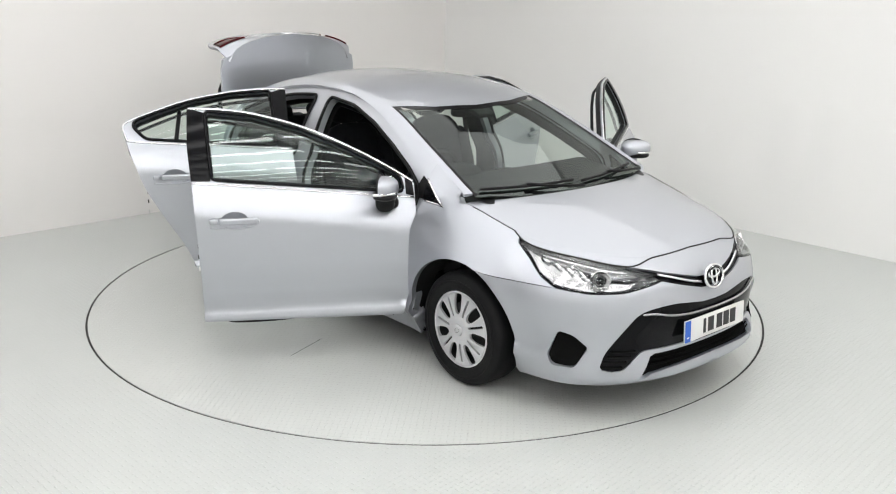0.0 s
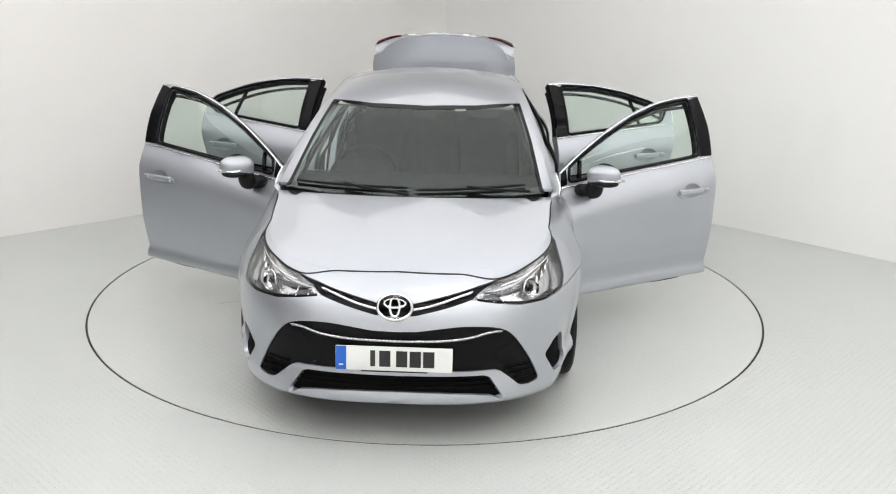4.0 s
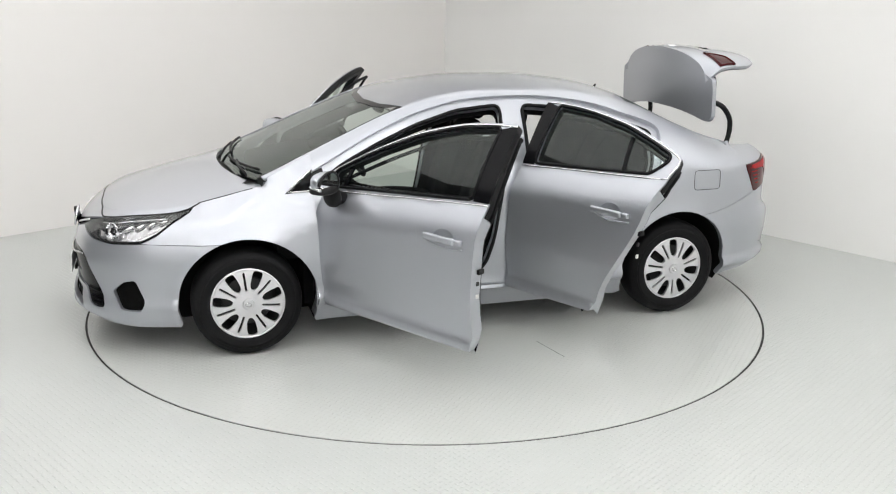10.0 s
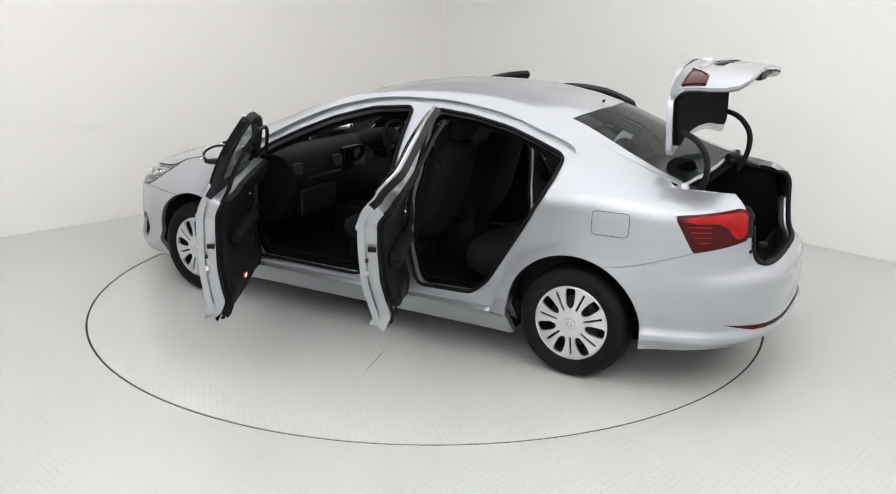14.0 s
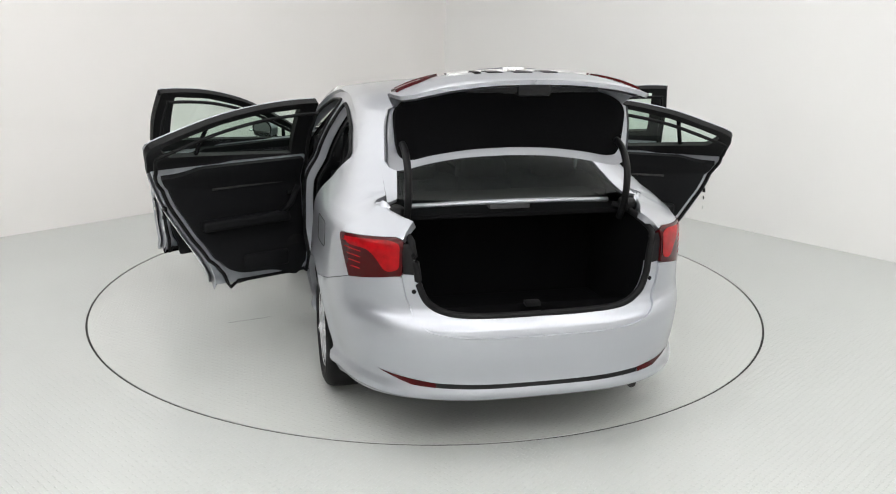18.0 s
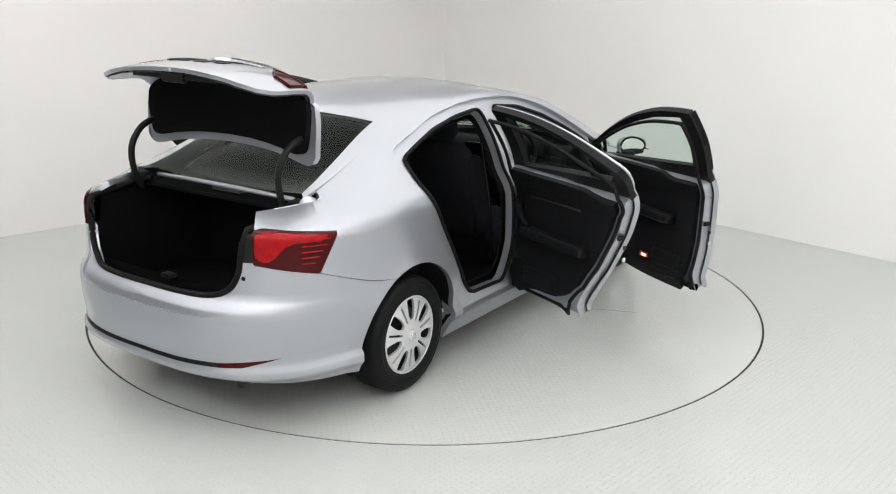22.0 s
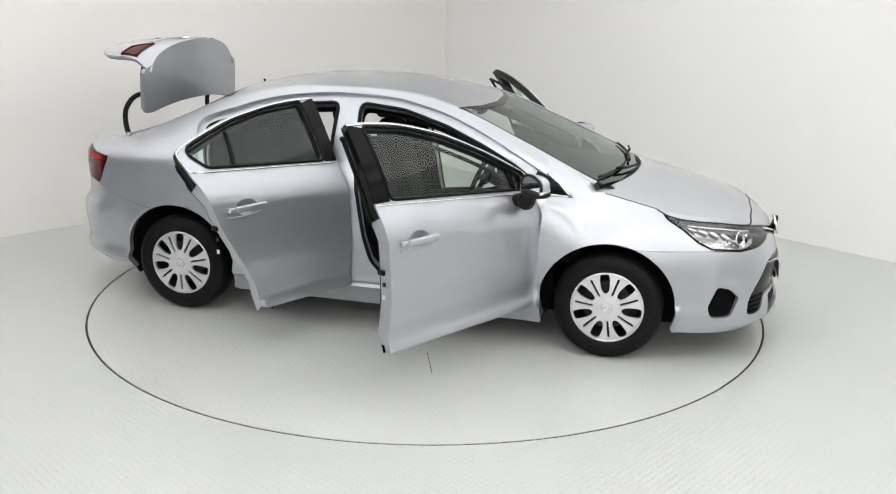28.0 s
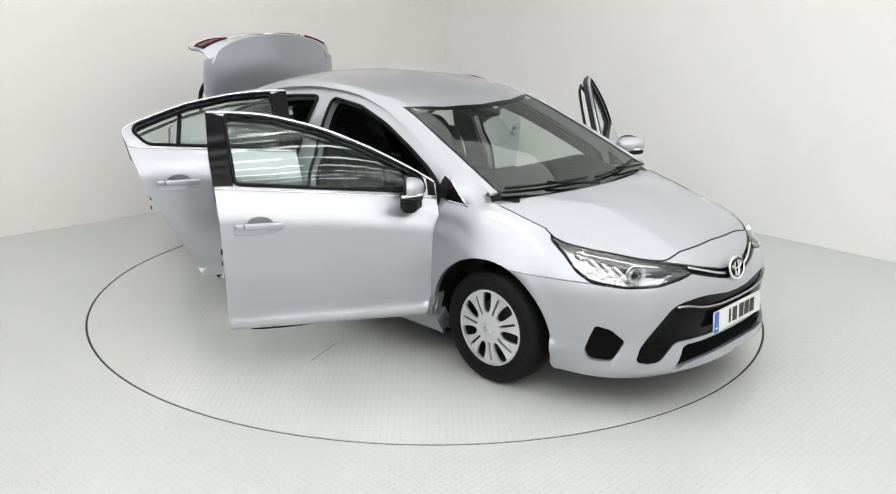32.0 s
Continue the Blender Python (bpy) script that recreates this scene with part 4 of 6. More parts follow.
def inset(poly, d):
    """A polygon drawn in by d."""
    n = len(poly)
    area = sum(poly[i][0] * poly[(i + 1) % n][1] - poly[(i + 1) % n][0] * poly[i][1] for i in range(n))
    sg = 1 if area > 0 else -1
    out = []
    for i in range(n):
        a, p, b = Vector(poly[i - 1]), Vector(poly[i]), Vector(poly[(i + 1) % n])
        e1, e2 = (p - a), (b - p)
        if e1.length < 1e-6 or e2.length < 1e-6:
            continue
        n1, n2 = Vector((-e1.y, e1.x)).normalized() * sg, Vector((-e2.y, e2.x)).normalized() * sg
        m = n1 + n2
        if m.length < 0.2:
            m = n1
        m = m / max(m.dot(n1), 0.35)
        out.append(tuple(p + m * d))
    return out


def build_door(side, front):
    out, hole, top = (FRONT_DOOR, GLASS_F, DOOR_F_TOP) if front else (REAR_DOOR, GLASS_R, DOOR_R_TOP)
    which = "front_door" if front else "rear_door"
    hx, hy = (0.926, 0.853) if front else (-0.20, 0.864)
    ang = (58.5 if side > 0 else 60.2) if front else 65.2
    outl = rounded(out, 0.012, 3)
    holer = rounded(hole, 0.025, 4)
    hpos = (0.118, 0.842) if front else (-0.825, 0.896)
    d = panel(which, flank, outl, [holer, cup_outline(*hpos)], (0.045, 0.030), PAINT, car, "open silver %s door" % ("front" if front else "rear"), out=-1, side=side, flange=0.036)
    h = Matrix.Translation((hx, side * hy, 0))
    d.matrix_basis = h @ Matrix.Rotation(-side * radians(ang), 4, "Z") @ h.inverted()
    # inner shell, painted, and the dark lining on it
    sill_z = 0.958 if front else 1.030
    panel("door_shell", flank, rounded(cut([tuple(p) for p in inset(rounded(out, 0.03, 2), 0.014)], 1, sill_z + 0.03, False), 0.02, 2), (), (0.06, 0.05), PAINT, d, "silver inner door shell", out=1, side=side, lift=0.092, flange=0.058)
    core = out if front else [q for q in out if not (q[1] < 0.42 and q[0] < -0.8)] + [(-0.79, 0.306)]
    core = rounded(core, 0.13, 5)
    low = inset(core, 0.056)
    linb = rounded(cut([tuple(p) for p in low], 1, sill_z + 0.045, False), 0.05, 3)
    panel("door_lining", flank, linb, (), (0.06, 0.05), TRIM, d, "black moulded door lining", out=1, side=side, lift=0.122, flange=0.03)
    fr = [p for p in cut([tuple(p) for p in inset(outl, -0.002)], 1, sill_z + 0.02, True)]
    panel("window_surround", flank, fr, [inset(holer, 0.009)], (0.05, 0.04), BLACK, d, "black window surround", out=1, side=side, lift=0.044, flange=0.036)
    # glass and its divider
    g = panel("door_glass", flank, inset(holer, -0.012), (), (0.06, 0.05), GLASS, d, "tinted door glass", out=-1, side=side, lift=-0.022, flange=0)
    g.visible_shadow = False
    bar = [(0.80, 0.965), (0.775, 1.075)] if front else [(-0.935, 1.09), (-0.905, 1.275)]
    sweep("window_bar", surf_line(bar, side, -0.02), 0.013, GLOSS, d, "black window divider", n=6)
    # black pillar facing and bright trims
    if front:
        face = raised([(-0.123, 1.036), (-0.152, 1.350), (-0.2375, 1.372), (-0.2385, 1.20), (-0.2215, 1.038)])
        belt = [(0.945, 0.928), (0.6, 0.956), (0.2, 0.994), (-0.218, 1.028)]
    else:
        face = raised([(-0.2355, 1.042), (-0.2475, 1.20), (-0.2465, 1.372), (-0.340, 1.352), (-0.323, 1.048)])
        belt = [(-0.234, 1.033), (-0.6, 1.060), (-1.0, 1.086), (-1.177, 1.097)]
    panel("pillar_facing", flank, face, (), (0.05, 0.05), GLOSS, d, "gloss black pillar facing", out=-1, side=side, lift=0.003, flange=0.034)
    if front:
        pan = [(0.945, 0.935), (0.90, 0.945), (0.895, 1.03), (0.935, 1.012)]
        panel("mirror_sail", flank, pan, (), (0.05, 0.05), GLOSS, d, "black mirror base panel", out=-1, side=side, lift=0.003, flange=0.003)
    rim = smooth_line(top, 4)
    inner_frame = inset(holer, -0.004)
    sweep("glass_seal", surf_line(inner_frame, side, 0.002, closed=True), 0.009, GLOSS, d, "black glass seal", n=6, closed=True)
    sweep("belt_trim", surf_line(belt, side, 0.002), 0.0055, CHROME, d, "chrome belt trim", n=6)
    tip = [] if front else [(-1.240, 1.172), (-1.216, 1.105), (-1.185, 1.097)]
    sweep("window_trim", surf_line([(x, z - 0.010) for x, z in rim] + tip, side, 0.002), 0.005, CHROME, d, "chrome window trim", n=6)
    # rubber round the shell, latch, buffer and labels on the shut face
    seal = inset(core, 0.026)
    sweep("edge_seal", surf_line(seal, side, -0.096, closed=True), 0.011, RUBBER, d, "black door edge seal", n=6, closed=True)
    ex = -0.2 if front else -1.115
    ez = 0.70 if front else 0.80
    P = Vector(flank(np.array([(ex, ez)]))[0])
    bm = bmesh.new()
    box(bm, ex - 0.004, ex + 0.012, side * (P.y - 0.07) - 0.02, side * (P.y - 0.07) + 0.02, ez - 0.012, ez + 0.012, 0.003)
    part("door_latch", bm, BLACK, d, "black door latch")
    for dz, mat in ((-0.055, INK), (-0.12, LABEL)):
        bm = bmesh.new()
        box(bm, ex - 0.0035, ex + 0.004, side * (P.y - 0.045) - 0.008, side * (P.y - 0.045) + 0.008, ez + dz - 0.01, ez + dz + 0.01, 0.001)
        part("shut_face_mark", bm, mat, d)
    foot = [(0.86, 0.292), (0.87, 0.318), (-0.10, 0.326), (-0.10, 0.300)] if front else [(-0.23, 0.304), (-0.23, 0.326), (-0.70, 0.336), (-0.72, 0.316)]
    panel("foot_strip", flank, foot, (), (0.08, 0.02), RUBBER, d, "black strip along the door foot", out=1, side=side, lift=0.099, flange=0.02)
    handle(d, side, *hpos)
    # inside: armrest, pull, switch bezel, reflector, speaker
    mid = 0.35 if front else -0.60
    yin = float(flank(np.array([(mid, 0.7)]))[0][1]) - 0.122
    bm = bmesh.new()
    box(bm, mid - 0.33, mid + 0.22, side * (yin - 0.035) - 0.035, side * (yin - 0.035) + 0.035, 0.655, 0.715, 0.02, 3)
    part("armrest", bm, TRIM, d, "black door armrest")
    a0 = mid + 0.17
    sweep("pull_grip", [(a0, side * (yin - 0.03), 0.70), (a0 + 0.06, side * (yin - 0.05), 0.76), (a0 + 0.12, side * (yin - 0.035), 0.86)], 0.018, TRIM, d, "black pull grip", n=8)
    bm = bmesh.new()
    box(bm, a0 + 0.05, a0 + 0.12, side * (yin - 0.012) - 0.012, side * (yin - 0.012) + 0.012, 0.805, 0.828, 0.006, 2)
    part("inner_handle", bm, CHROME, d, "chrome inner door handle")
    bm = bmesh.new()
    box(bm, mid - 0.25, mid + 0.20, side * (yin - 0.004) - 0.012, side * (yin - 0.004) + 0.012, 0.885, 0.897, 0.004, 2)
    part("trim_line", bm, DARKMETAL if not front else ALLOY, d, "grey lining accent")
    lathe("speaker", [(0.0, -0.002), (0.07, -0.004), (0.085, 0.004), (0.088, 0.014)], BLACK, d, "round black speaker grille", n=28, at=(mid + 0.28, 0, 0.46)).matrix_basis = Matrix.Translation((0, side * (yin - 0.008), 0)) @ Matrix.Diagonal((1, -1 if side < 0 else 1, 1, 1))
    bm = bmesh.new()
    box(bm, mid - (0.42 if front else 0.08), mid - (0.16 if front else -0.22), side * (yin - 0.012) - 0.022, side * (yin - 0.012) + 0.022, 0.37, 0.47, 0.02, 3)
    part("door_pocket", bm, TRIM, d, "black door pocket")
    if front:
        bm = bmesh.new()
        yr = float(flank(np.array([(0.26, 0.40)]))[0][1]) - 0.126
        box(bm, 0.225, 0.295, side * yr - 0.008, side * yr + 0.008, 0.386, 0.414, 0.005, 2)
        lit = part("door_lamp", bm, ORANGE, d, "small lit door lamp with a red lens")
        bm = bmesh.new()
        box(bm, 0.230, 0.275, side * yr - 0.0092, side * yr + 0.0092, 0.391, 0.409, 0.003, 2)
        part("lamp_pane", bm, DOORLAMP, lit, "glowing pale lamp pane")
        mirror_unit(d, side)
    return d


for _s in (1, -1):
    build_door(_s, True)
    build_door(_s, False)


# ---- fixed corner windows at the foot of the front pillars ----
def corner_window(side):
    o = [(0.968, 0.930), (1.085, 0.921), (1.03, 0.975), (0.968, 1.022)]
    c = panel("corner_window", flank, rounded(o, 0.006), (), (0.04, 0.03), GLOSS, car, "small dark corner window with chrome edge", out=-1, side=side, lift=0.001, flange=0.02)
    jamb = [(0.968, 0.925), (0.968, 1.024), (0.905, 1.052), (0.885, 0.985), (0.888, 0.925)]
    panel("corner_jamb", flank, jamb, (), (0.04, 0.03), BLACK, c, "black jamb behind the corner window", out=-1, side=side, lift=-0.019, flange=0.02)
    sweep("corner_trim", surf_line([(0.970, 0.924), (1.108, 0.914), (1.04, 0.979), (0.972, 1.030)], side, 0.003), 0.006, CHROME, c, "chrome window edge", n=6)


corner_window(1), corner_window(-1)


# ---- head lamps ----
def head_lamp(side):
    hl, hi = HL_LOW, HL_IN
    top = [(s, z - 0.003) for s, z in LIP_LINE[1:12]]
    o = top + [at_y(0.385, 1, 0.725), hi, at_y(0.43, 1, 0.675), at_y(0.55, 1, 0.656), hl, (s_of(1.905), 0.666), (s_of(1.83), 0.706), (s_of(1.75), 0.768), (s_of(1.65), 0.826)]
    lamp = panel("head_lamp", flank, o, (), (0.03, 0.02), LAMPCHROME, car, "clear head lamp with chrome reflectors", out=-1, side=side, lift=-0.045, flange=-0.043)
    lens = panel("lamp_lens", flank, o, (), (0.03, 0.02), LENS, lamp, "clear lamp lens", out=-1, side=side, lift=0.001, flange=0.0)
    lens.visible_shadow = False
    for s, z, r in ((at_y(0.615, 1, 0.706)[0], 0.706, 0.029),):
        P = Vector(flank(np.array([(s, z)]))[0])
        n = -Vector(normal_of(flank, np.array([(s, z)]))[0])
        n = Vector((n.x, n.y * side, n.z * 0.3)).normalized()
        P = Vector((P.x, P.y * side, P.z))
        q = n.to_track_quat("Y", "Z").to_matrix().to_4x4()
        bowl = lathe("lamp_reflector", [(0.0, -0.052), (r * 0.6, -0.047), (r * 1.1, -0.033), (r * 1.45, -0.012), (r * 1.6, 0.002), (r * 1.68, 0.0)], CHROME, lamp, "chrome lamp reflector", n=28)
        bowl.matrix_basis = Matrix.Translation(P - n * 0.012) @ q
        ob = lathe("projector", [(0.0, -0.006), (r * 0.55, -0.010), (r * 0.8, -0.02), (r * 0.82, -0.012), (r, -0.006), (r * 1.08, -0.016), (r * 1.1, -0.05)], CHROME, lamp, "round chrome projector lens", n=28)
        ob.matrix_basis = Matrix.Translation(P - n * 0.018) @ q
        ob2 = lathe("projector_glass", [(0.0, 0.012), (r * 0.35, 0.008), (r * 0.6, -0.002), (r * 0.7, -0.012)], GLOSS, lamp, "dark projector glass", n=24)
        ob2.matrix_basis = Matrix.Translation(P - n * 0.021) @ q
    sweep("running_light", surf_line([(s, z - 0.014) for s, z in top[2:]], side, -0.018), 0.005, CHROME, lamp, "chrome strip along the lamp top", n=6)
    sweep("lamp_lower_edge", surf_line([at_y(0.36, 1, 0.690), at_y(0.43, 1, 0.680), at_y(0.55, 1, 0.662), (hl[0], hl[1] + 0.008), (s_of(1.90), 0.674), (s_of(1.825), 0.714), (s_of(1.745), 0.776), (s_of(1.66), 0.822)], side, -0.006), 0.007, GLOSS, lamp, "black lower edge of the lamp", n=6)
    ind = [at_y(0.375, 1, 0.694), at_y(0.43, 1, 0.686), at_y(0.50, 1, 0.676), at_y(0.47, 1, 0.70), at_y(0.43, 1, 0.712), at_y(0.39, 1, 0.708)]
    panel("turn_signal", flank, rounded(ind, 0.01), (), (0.02, 0.01), LAMPGREY, lamp, "grey ribbed turn signal", out=-1, side=side, lift=-0.03, flange=0.012)
    brow = [at_y(0.40, 1, 0.722), at_y(0.46, 1, 0.725), at_y(0.58, 1, 0.735), at_y(0.66, 1, 0.76), at_y(0.64, 1, 0.742), at_y(0.55, 1, 0.718), at_y(0.47, 1, 0.71)]
    panel("lamp_brow", flank, brow, (), (0.02, 0.01), LAMPGREY, lamp, "dark brow over the reflectors", out=-1, side=side, lift=-0.026, flange=0.012)
    for i in range(4):
        u = 1.80 + i * 0.075
        P = surf_line([(u, float(top_z(np.array([u]))[0]) - 0.045 - 0.004 * i), (u + 0.05, float(top_z(np.array([u]))[0]) - 0.060 - 0.010 * i)], side, -0.034)
        sweep("lamp_facet", P, 0.012, CHROME, lamp, "chrome lamp facet", n=6, flat=0.6)


head_lamp(1), head_lamp(-1)


# ---- grille, badge, fog lamps, plate ----
def front_details():
    e = S_NOSE
    panel("main_grille", flank, GRILLE, (), (0.04, 0.03), GLOSS, car, "gloss black main grille panel", out=-1, both=True, flange=0.0, lift=-0.009)
    panel("lower_grille", flank, LOWER, (), (0.04, 0.03), HOLE, car, "black lower intake", out=-1, both=True, flange=0.0, lift=-0.03)
    for z in (0.292, 0.312, 0.332):
        y1 = 0.47 - (z - 0.27) * 0.7
        P = flank(np.array([(s_at(max(y, 0.001), 1), z) for y in np.linspace(y1, 0.0, 10)]))
        L = [(p[0] - 0.018, p[1], p[2]) for p in P]
        sweep("intake_slat", L + [(x, -y, z2) for x, y, z2 in L[-2::-1]], 0.004, HOLE, car, n=6)
    # bright blade over the plate, and the thin black mouth above it
    P = flank(np.array([(s_at(max(y, 0.001), 1), z) for y, z in smooth_line([(0.485, 0.552), (0.42, 0.550), (0.33, 0.532), (0.2, 0.521), (0.0, 0.517)], 5)]))
    L = [(p[0] + 0.002, p[1], p[2]) for p in P]
    sweep("grille_blade", L + [(x, -y, z) for x, y, z in L[-2::-1]], [0.003] + [0.0065] * (2 * len(L) - 3) + [0.003], DARKCHROME, car, "dark chrome grille blade", n=8)
    for sd in (1, -1):
        for i in range(4):
            z = 0.295 + 0.024 * i
            Q = flank(np.array([(s_at(y, 1), z) for y in (0.64 - 0.011 * i, 0.59, 0.56 - 0.02 * i)]))
            sweep("side_slat", [(p[0] - 0.006, sd * p[1], p[2]) for p in Q], 0.006, HOLE, car, n=6)
        f = panel("fog_lamp", flank, FOG, (), (0.03, 0.02), HOLE, car, "black fog lamp recess", out=-1, side=sd, flange=0.0, lift=-0.02)
        c = np.array([at_y(0.80, 1, 0.385)])
        P = Vector(flank(c)[0])
        n = -Vector(normal_of(flank, c)[0])
        n = Vector((n.x, n.y * sd, n.z)).normalized()
        ob = lathe("fog_lens", [(0.0, 0.0), (0.025, -0.003), (0.032, -0.012), (0.034, -0.03)], LAMPGREY, f, "round fog lamp lens", n=20)
        ob.matrix_basis = Matrix.Translation(Vector((P.x, sd * P.y, P.z)) - n * 0.015) @ n.to_track_quat("Y", "Z").to_matrix().to_4x4()
        # a highlight made as a part: chrome sliver for the lens glint
        sweep("fog_glint", surf_line([(s_of(2.03), 0.356), (s_of(1.98), 0.352)], sd, -0.025), 0.004, CHROME, f, n=5)
    # badge: plain chrome ovals in their outline
    bx = float(flank(np.array([(e - 0.001, 0.662)]))[0][0]) + 0.022
    badge = lathe("badge", [(0.0, -0.008), (0.06, -0.004), (0.072, 0.0), (0.074, 0.012)], GLOSS, car, "dark oval badge with chrome ovals", n=40)
    badge.matrix_basis = Matrix.Translation((bx - 0.012, 0, 0.668)) @ Matrix.Rotation(radians(-90), 4, "Z") @ Matrix.Rotation(radians(-14), 4, "X") @ Matrix.Diagonal((1, 1, 0.74, 1))
    for rx, rz, dz, w in ((0.076, 0.055, 0, 0.008), (0.021, 0.044, 0.003, 0.007), (0.047, 0.020, 0.018, 0.007)):
        pts = [(bx + 0.001 + 0.25 * (0.0 - rz * math.sin(t) - dz) , rx * math.cos(t), 0.668 + dz + rz * math.sin(t)) for t in np.linspace(0, 2 * math.pi, 32, endpoint=False)]
        ob = sweep("badge_ring", pts, w, CHROME, car, "chrome badge ring", n=6, closed=True)
        ob.parent = badge
        ob.matrix_parent_inverse = badge.matrix_basis.inverted()
    # number plate with plain bars
    px = 2.302
    tilt = Matrix.Translation((px, 0, 0.436)) @ Matrix.Rotation(radians(-4), 4, "Y")
    bm = bmesh.new()
    box(bm, -0.004, 0.004, -0.26, 0.26, -0.056, 0.056, 0.003, 2, tilt)
    plate = part("number_plate", bm, WHITEPLATE, car, "white front number plate with blue end band")
    bm = bmesh.new()
    box(bm, 0.0042, 0.0052, -0.258, -0.212, -0.054, 0.054, 0, 1, tilt)
    part("plate_band", bm, BLUE, plate, "blue end band")
    bm = bmesh.new()
    box(bm, 0.0054, 0.0058, -0.245, -0.225, -0.035, -0.028, 0, 1, tilt)
    part("plate_mark", bm, WHITEPLATE, plate)
    for y0, w in ((-0.105, 0.022), (-0.065, 0.05), (0.01, 0.05), (0.07, 0.05), (0.13, 0.05)):
        bm = bmesh.new()
        box(bm, 0.0042, 0.0052, y0, y0 + w, -0.036, 0.038, 0, 1, tilt)
        part("plate_bar", bm, INK, plate, "plain dark bar")
    block("plate_holder", px - 0.02, px - 0.004, -0.15, 0.15, 0.368, 0.39, BLACK, plate, "black plate holder", 0.004)


front_details()


# ---- fuel flap, door handles' shut lines, aerial ----
def fuel_flap():
    o = rounded([(-1.440, 0.825), (-1.440, 0.948), (-1.635, 0.948), (-1.635, 0.825)], 0.025)
    sweep("fuel_flap_gap", surf_line(o, 1, 0.0005, closed=True), 0.0018, SEAM, car, "fine dark fuel flap gap", n=5, closed=True)


fuel_flap()
bm = bmesh.new()
bmesh.ops.create_cone(bm, segments=10, radius1=0.009, radius2=0.005, depth=0.018, cap_ends=True, matrix=Matrix.Translation((-1.15, 0.0, 1.40)) @ Matrix.Rotation(radians(-40), 4, "Y"))
part("aerial_foot", bm, BLACK, car, "small black aerial")


# ---- wheels ----
def cover_surface(uv):
    r = np.hypot(uv[:, 0], uv[:, 1])
    y = 0.004 + 0.020 * (1 - (r / 0.2) ** 2) - 0.012 * np.exp(-((r - 0.06) / 0.03) ** 2) * 0.3
    return np.stack([uv[:, 0], y, uv[:, 1]], 1)


def polar(r, a):
    return (r * math.cos(radians(a)), r * math.sin(radians(a)))


def build_wheel():
    w = lathe("wheel", [(0.190, -0.10), (0.200, -0.112), (0.235, -0.108), (0.285, -0.100), (0.299, -0.085), (0.307, -0.06), (0.309, -0.02), (0.309, 0.02), (0.307, 0.062), (0.300, 0.084),
                    (0.292, 0.095), (0.282, 0.100), (0.280, 0.102), (0.250, 0.108), (0.246, 0.106), (0.225, 0.106), (0.216, 0.102), (0.206, 0.096), (0.200, 0.085)], RUBBER, None, "black road tyre", n=64)
    lathe("rim_barrel", [(0.200, 0.088), (0.19, 0.05), (0.18, -0.09), (0.02, -0.09)], DARKMETAL, w, "dark wheel rim", n=40)
    circle = [polar(0.203, a) for a in range(0, 360, 6)]
    holes = []
    n = 7
    for k in range(n):
        a = k * 360 / n
        holes.append(rounded([polar(0.108, a - 12), polar(0.150, a - 10), polar(0.177, a - 8), polar(0.182, a), polar(0.177, a + 8), polar(0.150, a + 10), polar(0.108, a + 12), polar(0.090, a + 9), polar(0.084, a), polar(0.090, a - 9)], 0.012, 3))
        b = a + 180 / n
        holes.append([polar(0.082, b - 4.2), polar(0.164, b - 2.1), polar(0.168, b), polar(0.164, b + 2.1), polar(0.082, b + 4.2), polar(0.078, b)])
    c = panel("wheel_cover", cover_surface, circle, holes, (0.02, 0.02), ALLOY, w, "silver plastic wheel cover with paired spokes", out=-1, lift=0.086, flange=0.014)
    lathe("cover_lip", [(0.194, 0.096), (0.200, 0.099), (0.206, 0.096), (0.207, 0.088)], ALLOY, w, "wheel cover lip", n=64)
    lathe("hub_cap", [(0.0, 0.117), (0.022, 0.117), (0.030, 0.114), (0.033, 0.106)], ALLOY, w, "round wheel cover centre", n=32)
    sweep("hub_ring", [(0.016 * math.cos(t), 0.1185, 0.011 * math.sin(t)) for t in np.linspace(0, 2 * math.pi, 20, endpoint=False)], 0.002, CHROME, w, n=5, closed=True)
    lathe("tyre_ring", [(0.262, 0.1065), (0.264, 0.1085), (0.266, 0.1065)], RUBBER, w, n=64)
    bm = bmesh.new()
    bmesh.ops.create_cone(bm, segments=28, radius1=0.14, radius2=0.14, depth=0.02, cap_ends=True, matrix=Matrix.Translation((0, 0.03, 0)) @ Matrix.Rotation(radians(90), 4, "X"))
    part("brake_disc", bm, DARKMETAL, w, "dark brake disc")
    return w


WHEEL_Z = 0.309
WHEEL_TURN = {(True, 1): -7, (True, -1): 20, (False, 1): -35, (False, -1): 12}
wheel = build_wheel()
wheel.parent = car
_first = True
for _x in (1.35, -1.35):
    for _s in (1, -1):
        m = Matrix.Translation((_x, _s * 0.768, WHEEL_Z)) @ Matrix.Rotation(radians(0 if _s > 0 else 180), 4, "Z") @ Matrix.Rotation(radians(WHEEL_TURN[_x > 0, _s]), 4, "Y")
        if _first:
            wheel.matrix_basis, _first = m, False
        else:
            copy_thing(wheel, m)


